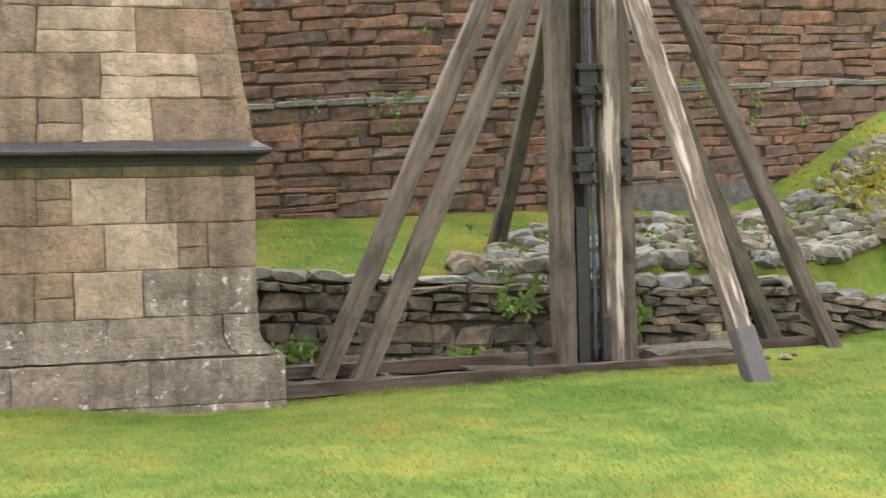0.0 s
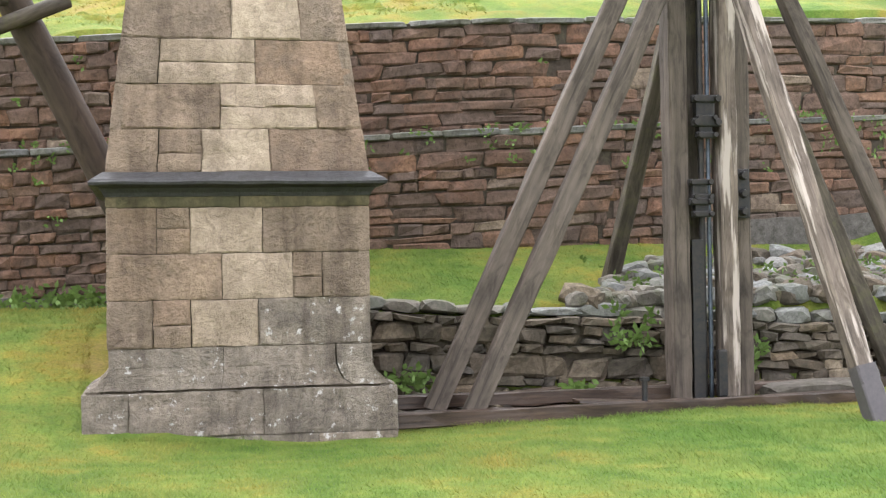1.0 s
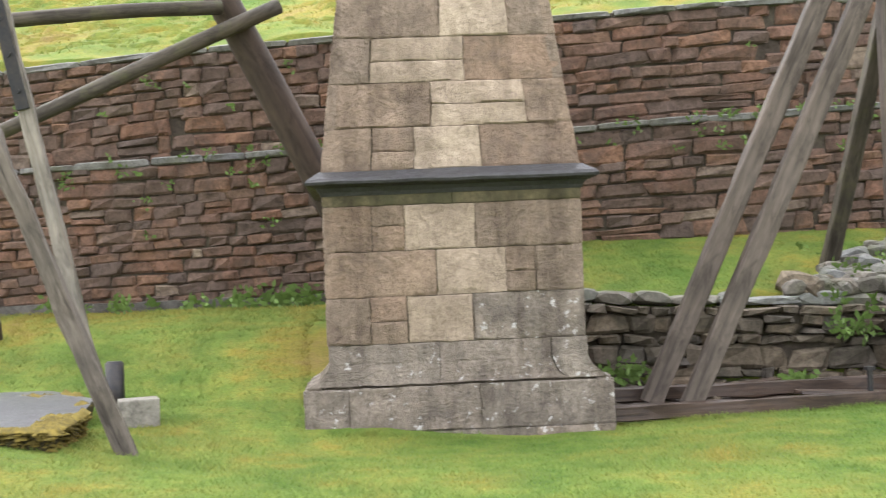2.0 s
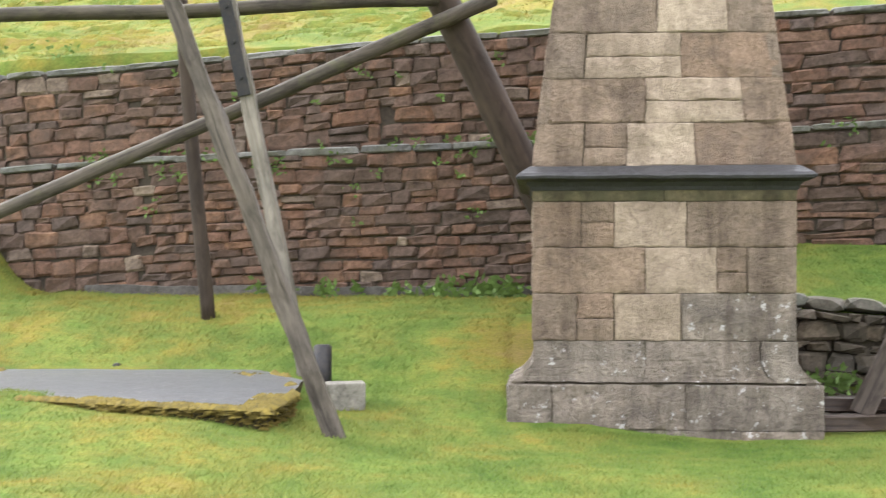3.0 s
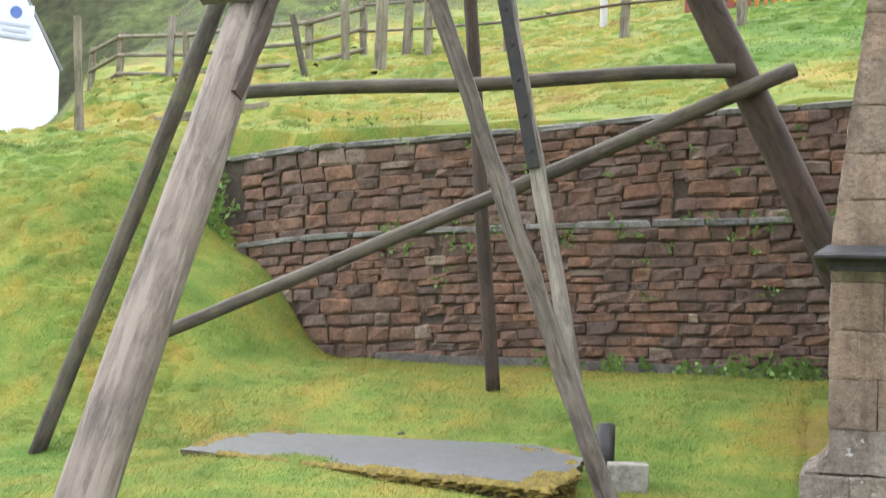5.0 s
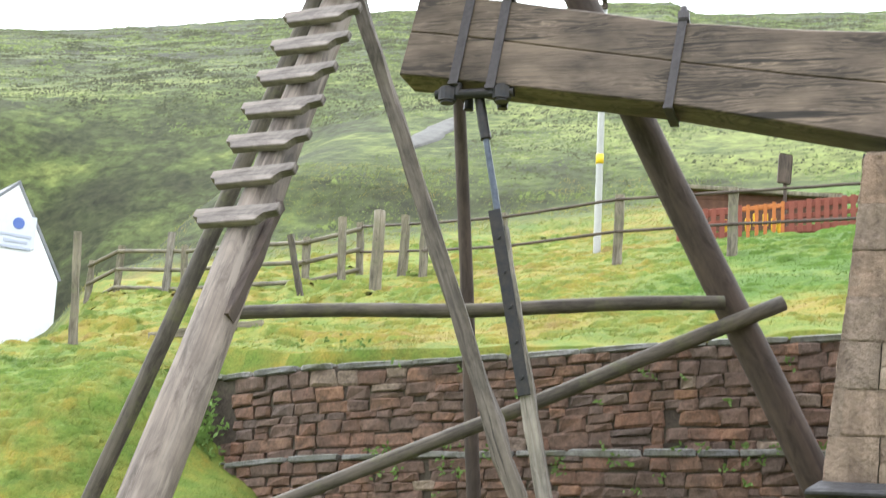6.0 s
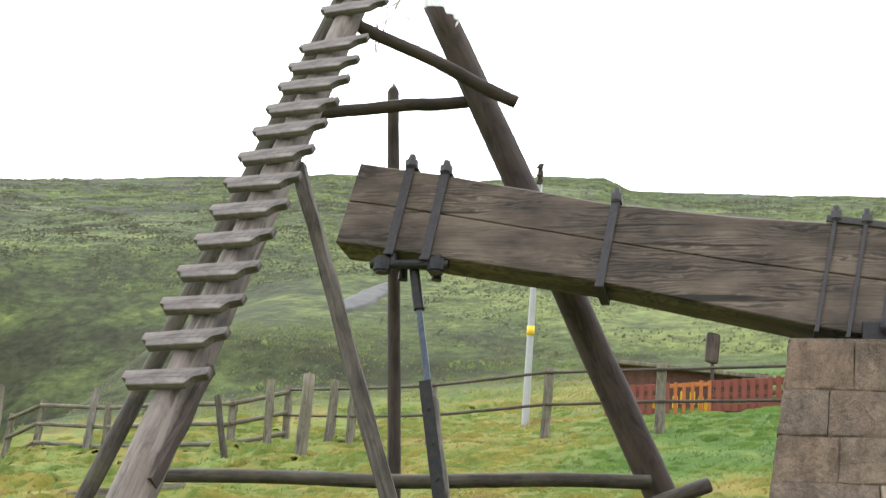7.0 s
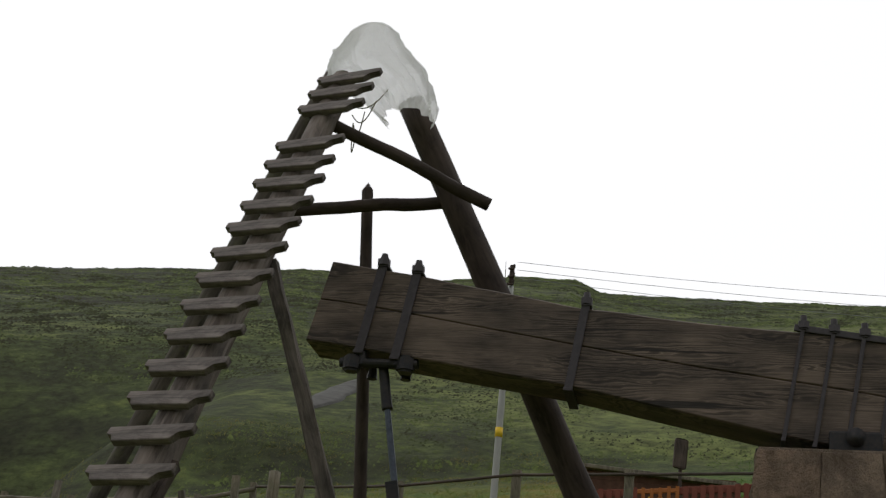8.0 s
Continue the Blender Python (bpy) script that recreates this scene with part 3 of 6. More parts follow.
def ground_z(x, y):
    x, y = np.asarray(x, float), np.asarray(y, float)
    lo, up = lower_ground(x, y), upper_ground(x, y)
    wall = smooth_step((y - 11.5 - 0.55 * smooth_step((-5.4 - x) / 2.2)) / 0.14)
    open_bank = smooth_step((y - 7.5) / 6.5)
    e = smooth_step((-7.22 - x) / 0.7)
    k = smooth_step((-5.3 - x) / 3.2) * smooth_step((y - 7.4) / 4.3)
    w = np.maximum(wall * (1 - e) + open_bank * e, k)
    w = np.where(x < -7.22, np.maximum(w, smooth_step((y - 11.5) / 2.5) * e), w)
    z = lo + (up - lo) * w
    z = z + 0.4 * np.exp(-((x + 6.25) / 0.5) ** 2) * smooth_step((y - 9.4) / 1.6) * (1 - wall)
    z = z + 0.018 * fbm(x, y, 2.1) + 0.05 * fbm(x + 9, y, 0.6) * smooth_step((np.abs(x - 1) - 2.5) / 3) * (0.4 + w)
    z = z + w * 0.09 * fbm(x * 1.0, y * 1.3, 1.6)
    z = z + w * (0.15 * fbm(x * 0.8, y * 1.9, 1.5) + 0.08 * fbm(x * 1.1 + 3, y * 2.3, 3.1)) * smooth_step((-5.6 - x) / 2.0) * smooth_step((y - 12) / 2.0)
    # The fell beyond the fences rises to its skyline and falls away behind it.
    az = np.degrees(np.arctan2(-x, np.maximum(y + 3.3, 1)))
    d = np.hypot(x, y + 3.3)
    top = 1.52 + 225 * np.tan(np.radians(np.interp(az, *RIDGE)))
    t = np.clip((d - 48) / (225 - 48), 0, 1)
    start = upper_ground(x * 48 / np.maximum(d, 48), np.minimum(y, 45 + 0 * y))
    hill = start + (top - start) * t ** 0.97 + fbm(x, y, 0.045) * 1.6 * smooth_step(t * 4) * (1 - smooth_step(t * 1.25 - 0.22)) + fbm(x, y, 0.3) * 0.3 * smooth_step(t * 3)
    hill = np.where(d > 225, top - (d - 225) * 0.25, hill)
    z = np.where(y < 20, z, z + (hill - z) * smooth_step((d - 40) / 14))
    # The bank falls off to the west, towards the house.
    z = z - 1.75 * smooth_step((-x / np.maximum(y + 3.3, 1) - 0.575) / 0.06) * smooth_step((y - 13) / 14) * (1 - smooth_step((y - 50) / 12))
    z = z - HOLLOW * np.exp(-(((x + 34) / 9) ** 2) ** 2 - ((y - 45) / 13) ** 2)
    return z


def gz(x, y):
    return float(ground_z(x, y))


def grid_axis(bands):
    out = []
    for a, b, step in bands:
        out += list(np.arange(a, b, step))
    return np.array(out + [bands[-1][1]])


gx = grid_axis([(-900, -300, 60), (-300, -100, 10), (-100, -30, 2.5), (-30, -13, 0.6), (-13, -9, 0.2), (-9, 10, 0.16), (10, 30, 0.8), (30, 100, 4), (100, 300, 20), (300, 900, 60)])
gy = grid_axis([(-400, -60, 40), (-60, -8, 4), (-8, 3, 0.6), (3, 11.3, 0.16), (11.3, 11.8, 0.045), (11.8, 16, 0.2), (16, 30, 0.45), (30, 60, 0.9), (60, 120, 2.0), (120, 240, 4.0), (240, 900, 40)])
GX, GY = np.meshgrid(gx, gy)
GZ = ground_z(GX, GY)
nx, ny = len(gx), len(gy)
gv = np.stack([GX, GY, GZ], -1).reshape(-1, 3)
gi = np.arange(nx * ny).reshape(ny, nx)
gf = np.stack([gi[:-1, :-1], gi[:-1, 1:], gi[1:, 1:], gi[1:, :-1]], -1).reshape(-1, 4)
ground = new("ground", mesh_data("ground", gv.tolist(), gf.tolist(), M_GROUND, True))
tagged(ground, "bright green mossy lawn rising to a heather fell", "ground", kind="structure")


# ---- retaining wall ----
def block_variants(count, jitter, bulge, rim=0.16, seed=3):
    """Unit stones, face towards -y: x and z in -0.5..0.5, y from 0 (back) to -1 (face), with worn, rounded arrises."""
    rng = random.Random(seed)
    out = []
    g = (-0.5, -0.32, 0.32, 0.5)
    for _ in range(count):
        j = lambda s: rng.uniform(-s, s)
        cor = [(j(jitter), j(jitter)) for _ in range(4)]
        face = []
        for zi, z in enumerate(g):
            for xi, x in enumerate(g):
                u, w = x + 0.5, z + 0.5
                dx = sum(c[0] * k for c, k in zip(cor, ((1 - u) * (1 - w), u * (1 - w), u * w, (1 - u) * w)))
                dz = sum(c[1] * k for c, k in zip(cor, ((1 - u) * (1 - w), u * (1 - w), u * w, (1 - u) * w)))
                edge = (xi in (0, 3)) + (zi in (0, 3))
                pull = 1 - rim * (0.75 if edge == 2 else 0.12 if edge == 1 else 0)
                y = -1.0 + (0.0, 0.30, 0.52)[edge] * min(1.0, rim * 3.2) + j(bulge * 0.6) - (0 if edge else bulge * rng.uniform(0, 1.2))
                face.append(((x + dx) * pull + j(0.02), y, (z + dz) * pull + j(0.02)))
        f = [(a + 4 * b, a + 1 + 4 * b, a + 5 + 4 * b, a + 4 + 4 * b) for b in range(3) for a in range(3)]
        ring = [0, 1, 2, 3, 7, 11, 15, 14, 13, 12, 8, 4]
        back = [(face[k][0], 0.0, face[k][2]) for k in ring]
        for k in range(12):
            n = (k + 1) % 12
            f.append((ring[n], ring[k], 16 + k, 16 + n))
        out.append((face + back, f))
    return out


def stones_to_wall(stones, variants, material, parent, near, piece_name, stuff_name, stuff_label, smooth=False):
    """stones: rows of (x, y_face, z, width, depth, height, tilt, turn). The nearest 300 stay pieces, the rest is one mesh."""
    meshes = [mesh_data(piece_name, v, f, material, smooth) for v, f in variants]
    order = sorted(range(len(stones)), key=lambda i: near(stones[i]))
    rv, rf = [], []
    for n, i in enumerate(order):
        x, y, z, w, d, h, tilt, turn = stones[i]
        k = i % len(variants)
        m = Matrix.Translation((x, y + d, z)) @ Euler((0, tilt, turn)).to_matrix().to_4x4() @ Matrix.Diagonal((w, d, h, 1))
        if n < 300:
            piece(piece_name, meshes[k], m, parent)
        else:
            o = len(rv)
            rv += [tuple(m @ Vector(p)) for p in variants[k][0]]
            rf += [tuple(o + q for q in f) for f in variants[k][1]]
    if rv:
        ob = new(stuff_name, mesh_data(stuff_name, rv, rf, material))
        ob.parent = parent
        tagged(ob, stuff_label, kind="stuff")


def ledge_z(x):
    return np.interp(x, [-7.5, -5, -3, -0.7, 2.4, 5, 8, 14], [2.24, 2.43, 2.54, 2.62, 2.76, 2.87, 2.99, 3.2])


def top_z(x):
    return np.interp(x, [-7.5, -7.1, -5.1, -3.2, -1.4, 0, 2.3, 4, 8, 14], [3.2, 3.32, 3.46, 3.60, 3.76, 3.84, 3.98, 4.08, 4.15, 4.2])


def wall_bend(x):
    """The wall's left end swings back into the bank."""
    return 0.55 * smooth_step((-5.4 - x) / 2.2)


def wall_core(name, y0, y1, zt, label, material, x0=-7.33, x1=13.5):
    xs = np.linspace(x0, x1, 60)
    v, f = [], []
    for x in xs:
        b = float(wall_bend(x))
        t = float(zt(x))
        v += [(x, y0 + b, 0.2), (x, y0 + b, t), (x, y1 + b, t), (x, y1 + b, 0.2)]
    for i in range(len(xs) - 1):
        for k in range(4):
            a, b2 = i * 4 + k, i * 4 + (k + 1) % 4
            f.append((a, b2, b2 + 4, a + 4))
    f += [(3, 2, 1, 0), tuple(len(v) - 4 + k for k in range(4))]
    ob = new(name, mesh_data(name, v, f, material))
    return tagged(ob, label, "wall", kind="structure")


wall_low = wall_core("wall_lower_tier", 11.303, 11.62, lambda x: ledge_z(x) - 0.02, "lower tier of red sandstone rubble retaining wall", M_MORTAR)
wall_up = wall_core("wall_upper_tier", 11.443, 11.80, lambda x: top_z(x) - 0.03, "upper tier of red sandstone rubble retaining wall", M_MORTAR)
VAR = block_variants(24, 0.085, 0.12, 0.05)
rng = random.Random(11)


def lay_courses(z_top, z_low, y_face, x0, x1, hmin, hmax, wmin, wmax, bend=True, rough=1.0):
    """Short panels of courses downwards from a sloping top line, so that no course runs through; cut at the ground."""
    out = []
    xa = x0
    while xa < x1:
        xb = min(x1, xa + rng.uniform(1.4, 4.2))
        rows = 0.0
        while rows < 3.4:
            h = rng.uniform(hmin, hmax) * (0.84 if bend and xa < 0 else 1.0)
            x = xa + rng.uniform(-0.14, 0.14)
            any_left = False
            end = xb + rng.uniform(-0.14, 0.14)
            while x < end - 0.06:
                w = min(rng.uniform(wmin, wmax) * (0.75 + 0.5 * h / hmax) * (1.45 if bend and x > 0.5 else 0.85), max(end - x, 0.12))
                if end - x - w < 0.12:
                    w = end - x
                xc = x + w / 2
                x += w
                z = float(z_top(xc)) - rows - h / 2 + 0.015 * math.sin(xc * 1.7 + rows * 6)
                if z + h / 2 < float(z_low(xc)):
                    continue
                any_left = True
                slope = math.atan2(float(z_top(xc + 0.2) - z_top(xc - 0.2)), 0.4)
                b = float(wall_bend(xc)) if bend else 0.0
                tn = math.atan2(float(wall_bend(xc + 0.2) - wall_bend(xc - 0.2)), 0.4) if bend else 0.0
                yf = y_face + b - (rng.uniform(-0.006, 0.014) if bend else rng.uniform(-0.02, 0.05))
                gap = rng.uniform(-0.006, 0.008) * (1.0 if bend else 2.5)
                lean = lambda: -slope + rng.gauss(0, 0.028 * rough)
                dice = rng.random()
                if h > 0.7 * hmax and dice < 0.2:
                    s = rng.uniform(0.35, 0.65)
                    for hh, zz in ((h * s, z - h / 2 + h * s / 2), (h * (1 - s), z + h / 2 - h * (1 - s) / 2)):
                        out.append((xc, yf + rng.uniform(-0.012, 0.012), zz, w - gap, 0.16, hh - gap, lean(), tn))
                elif w > 0.34 and dice < 0.38:
                    s = rng.uniform(0.3, 0.7)
                    for ww, xx in ((w * s, xc - w / 2 + w * s / 2), (w * (1 - s), xc + w / 2 - w * (1 - s) / 2)):
                        out.append((xx, yf + rng.uniform(-0.018, 0.012), z + rng.uniform(-0.008, 0.008), ww - gap, 0.16, h * rng.uniform(0.9, 1.0) - gap, lean(), tn))
                else:
                    out.append((xc, yf, z + rng.uniform(-0.006, 0.006), w - gap, 0.16, h - gap, lean(), tn))
            rows += h
            if not any_left:
                break
        xa = xb
    return out


low_ground = lambda x: ground_z(x, 11.25 + float(wall_bend(x))) - 0.02
stones_low = lay_courses(lambda x: ledge_z(x) - 0.05, low_ground, 11.28, -6.95, 13, 0.10, 0.21, 0.19, 0.42)
up_floor = lambda x: max(float(ledge_z(x)) - 0.03, float(ground_z(x, 11.3)) if x < -7.0 else 0)
stones_up = lay_courses(lambda x: top_z(x) - 0.07, up_floor, 11.42, -6.8, 13, 0.11, 0.22, 0.19, 0.44)
near_mid = lambda s: abs(s[0] + 1.0) + 0.25 * abs(s[2] - 1.8)
stones_to_wall(stones_low, VAR, M_WALL, wall_low, near_mid, "stone", "rest_of_stones", "red-brown rubble stones")
stones_to_wall(stones_up, VAR, M_WALL, wall_up, near_mid, "stone", "rest_of_stones", "red-brown rubble stones")


def coping(z_at, y_face, depth, thick, over, parent, material, x0=-7.3, x1=13):
    me = [mesh_data("coping_slab", v, f, material) for v, f in block_variants(5, 0.03, 0.05, 0.06, 8)]
    x = x0
    while x < x1:
        w = rng.uniform(0.35, 0.9)
        xc = x + w / 2
        slope = math.atan2(float(z_at(xc + 0.2) - z_at(xc - 0.2)), 0.4)
        b = float(wall_bend(xc))
        tn = math.atan2(float(wall_bend(xc + 0.2) - wall_bend(xc - 0.2)), 0.4)
        d = depth + over
        m = Matrix.Translation((xc, y_face + b - over + d, float(z_at(xc)) + rng.uniform(-0.008, 0.012))) @ Euler((0, -slope + rng.uniform(-0.012, 0.012), tn)).to_matrix().to_4x4() @ Matrix.Diagonal((w - 0.012, d, thick * rng.uniform(0.8, 1.2), 1))
        piece("coping_slab", me[rng.randrange(5)], m, parent)
        x += w


coping(lambda x: ledge_z(x) - 0.02, 11.28, 0.22, 0.075, 0.03, wall_low, M_COPE)
coping(lambda x: top_z(x) - 0.035, 11.42, 0.40, 0.075, 0.02, wall_up, M_COPE)

# ---- low dry-stone wall behind the pump frame ----
low_top = lambda x: np.interp(x, [1.2, 2.2, 3.4, 5.9, 7.4, 8.4, 9.5], [1.0, 1.0, 0.92, 0.82, 0.76, 0.55, 0.45])
wall_dry = wall_core("wall_dry_stone", 9.10, 9.35, lambda x: low_top(x) - 0.04, "low dark dry-stone wall of field stones", M_MORTAR, 1.3, 9.4)
for v in wall_dry.data.vertices:
    v.co.z = max(v.co.z, 0.0)
stones_dry = lay_courses(lambda x: low_top(x) - 0.02, lambda x: 0.10, 9.02, 1.4, 9.3, 0.08, 0.21, 0.15, 0.46, bend=False, rough=2.2)
stones_to_wall(stones_dry, block_variants(24, 0.20, 0.2, 0.11, 5), M_LOW, wall_dry, lambda s: abs(s[0] - 4), "stone", "rest_of_stones", "dark field stones")


def bm_rock(sx, sy, sz, seed, flat=0.5):
    bm = bmesh.new()
    bmesh.ops.create_icosphere(bm, subdivisions=2, radius=0.5)
    for v in bm.verts:
        p = v.co.copy()
        k = 1 + 0.35 * noise.noise(p * 2.3 + Vector((seed * 3.7, 0, 0)))
        v.co = p * k
        for a in range(3):
            v.co[a] = max(-0.36, min(0.36, v.co[a]))
    bmesh.ops.scale(bm, vec=(sx, sy, sz), verts=bm.verts)
    return bm


# Pale capping stones on the dry wall and loose slate behind it.
rock_meshes = []
for k in range(6):
    me = bpy.data.meshes.new("rock")
    b = bm_rock(1, 1, 1, k + 1)
    b.to_mesh(me)
    b.free()
    me.materials.append(M_SLATE)
    rock_meshes.append(me)
x = 1.9
while x < 8.6:
    w = rng.uniform(0.22, 0.5)
    m = Matrix.Translation((x + w / 2, 9.2 + rng.uniform(-0.05, 0.1), float(low_top(x + w / 2)) + 0.03)) @ Euler((rng.uniform(-0.15, 0.15), rng.uniform(-0.12, 0.12), rng.uniform(-0.6, 0.6))).to_matrix().to_4x4() @ Matrix.Diagonal((w * 1.45, 0.5, rng.uniform(0.10, 0.24), 1))
    piece("capping_stone", rock_meshes[rng.randrange(6)], m, wall_dry)
    x += w
brown_rocks = []
for me in rock_meshes:
    me = me.copy()
    me.materials[0] = M_LOW
    brown_rocks.append(me)
n_loose, rubble_v, rubble_f = 0, [], []
while n_loose < 620:
    x, y = rng.uniform(4.1, 10.2), 9.27 + 1.45 * rng.uniform(0, 1) ** 1.6
    if y > 9.3 + (x - 4.1) * 1.1:
        continue
    s = rng.uniform(0.09, 0.30) if n_loose > 60 else rng.uniform(0.25, 0.42)
    m = Matrix.Translation((x, y, gz(x, y) + s * 0.06)) @ Euler((rng.uniform(-0.35, 0.35), rng.uniform(-0.35, 0.35), rng.uniform(0, 6))).to_matrix().to_4x4() @ Matrix.Diagonal((s * 1.45, s * 1.1, s * 0.8, 1))
    me = (rock_meshes if rng.random() < 0.5 else brown_rocks)[rng.randrange(6)]
    if n_loose < 150:
        tagged(piece("loose_stone", me, m), "pale grey loose slate stone lying on the bank", "stone", "loose stones on the bank")
    else:
        o = len(rubble_v)
        rubble_v += [tuple(m @ v.co) for v in me.vertices]
        rubble_f += [tuple(o + k for k in p.vertices) for p in me.polygons]
    n_loose += 1
rubble = new("slate_rubble", mesh_data("slate_rubble", rubble_v, rubble_f, M_RUBBLE))
tagged(rubble, "pale grey slate rubble on the bank", "rubble", kind="stuff")

# ---- pier ----
PX, PY = 0.885, 8.55
pier = thing("stone_pier", "tapered buff sandstone masonry pier with dark string course", "pier", (PX, PY, 0.0))


def half_at(z):
    return np.interp(z, [0, 0.44, 0.455, 0.50, 0.56, 0.62, 1.95, 2.12, 4.69], [1.205, 1.205, 1.185, 1.10, 1.04, 1.01, 1.01, 1.012, 0.69])


def half_deep(z):
    """Half depth: the plinth steps out less to the front and back than to the sides."""
    return np.interp(z, [0, 0.44, 0.46, 0.775, 1.95, 2.12, 4.69], [1.05, 1.05, 1.032, 1.012, 1.01, 1.012, 0.69])


def pier_core():
    bm = bmesh.new()
    loops = []
    for z in (-0.25, 0.44, 0.46, 0.64, 1.95, 2.12, 3.4, 4.66):
        h, hd = float(half_at(z)) - 0.045, float(half_deep(z)) - 0.045
        loops.append([bm.verts.new((sx * h, sy * hd, z)) for sx, sy in ((-1, -1), (1, -1), (1, 1), (-1, 1))])
    for a, b in zip(loops, loops[1:]):
        for s in range(4):
            bm.faces.new((a[s], a[(s + 1) % 4], b[(s + 1) % 4], b[s]))
    bm.faces.new(loops[-1])
    return bm


core = part("core", pier_core(), M_PIER_JOINT, pier, "sandy mortar between the blocks", at=Matrix.Translation((PX, PY, 0)))


def bm_ashlar(pts, depth, rim=0.006, seed=0, amp=0.015, left=False, right=False):
    """A rock-faced block from its four face corners: rough face, flat drafted margin where it turns the pier's corner."""
    bm = bmesh.new()
    a, b, c, d = [Vector(p) for p in pts]
    nrm = (b - a).cross(d - a).normalized()
    ln, ht = (b - a).length, (d - a).length
    nu = max(3, min(16, int(ln / 0.055)))
    nv = max(2, min(7, int(ht / 0.055)))
    us = [0.0] + [(i / nu) for i in range(1, nu)] + [1.0]
    if left:
        us = [0.0, min(0.3, 0.075 / ln)] + [u for u in us[1:] if u > 0.1 / ln]
    if right:
        us = [u for u in us[:-1] if u < 1 - 0.1 / ln] + [max(0.7, 1 - 0.075 / ln), 1.0]
    tip = 0.012
    us = [0.0, tip / ln] + [u for u in us[1:-1] if 1.6 * tip < u * ln < ln - 1.6 * tip] + [1 - tip / ln, 1.0]
    vs = [0.0, min(0.3, tip / ht)] + [k / nv for k in range(1, nv)] + [max(0.7, 1 - tip / ht), 1.0]
    grid = []
    rough = 0.55 + 0.9 * abs(noise.noise((seed * 1.7, 0.3, 0)))
    for j, v in enumerate(vs):
        row = []
        for i, u in enumerate(us):
            p = a * (1 - u) * (1 - v) + b * u * (1 - v) + c * u * v + d * (1 - u) * v
            edge = i in (0, len(us) - 1) or j in (0, len(vs) - 1)
            flat = (left and u * ln < 0.09) or (right and (1 - u) * ln < 0.09)
            out = 0.0
            if edge:
                out = -rim
            elif not flat:
                o = Vector((seed * 0.37, 0, 0))
                out = amp * rough * (0.1 + 1.0 * noise.noise(p * 6 + o) + 0.8 * noise.noise(p * 15 + o) + 0.4 * noise.noise(p * 31))
            q = p + nrm * out
            if edge:
                q += Vector((noise.noise(p * 9), noise.noise(p * 9 + Vector((5, 0, 0))), noise.noise(p * 9 + Vector((0, 7, 0))))) * 0.008
            row.append(bm.verts.new(q))
        grid.append(row)
    nu = len(us) - 1
    for j in range(len(vs) - 1):
        for i in range(nu):
            bm.faces.new((grid[j][i], grid[j][i + 1], grid[j + 1][i + 1], grid[j + 1][i]))
    rimv = grid[0][:] + [r[-1] for r in grid[1:]] + grid[-1][-2::-1] + [r[0] for r in grid[-2:0:-1]]
    backs = [bm.verts.new(v.co - nrm * depth) for v in rimv]
    for i in range(len(rimv)):
        k = (i + 1) % len(rimv)
        bm.faces.new((rimv[k], rimv[i], backs[i], backs[k]))
    return bm


COURSES = [  # lower z, upper z, joints across the south face as shares of its width
    (-0.05, 0.09, (0.22, 0.5, 0.74)),
    (0.09, 0.44, (0.145, 0.565)),
    (0.455, 0.775, (0.43, 0.86)),
    (0.775, 1.14, (0.17, 0.31, 0.565)),
    (1.14, 1.495, (0.43, 0.70, 0.815)),
    (1.495, 1.85, (0.185, 0.31, 0.585)),
    (1.85, 1.95, (0.5,)),
    (2.12, 2.46, (0.19, 0.36, 0.62)),
    (2.46, 2.815, (0.43, 0.82)),
    (2.815, 3.175, (0.17, 0.58)),
    (3.175, 3.53, (0.48, 0.79)),
    (3.53, 3.90, (0.30, 0.62)),
    (3.90, 4.28, (0.24, 0.55, 0.78)),
    (4.28, 4.69, (0.36, 0.70)),
]
SMALL = {(5, 1), (4, 2), (7, 1), (8, 1), (9, 1), (3, 1)}
PALE = {(5, 2), (4, 1), (3, 2), (7, 2), (8, 1), (9, 1), (10, 1)}
seed = 0
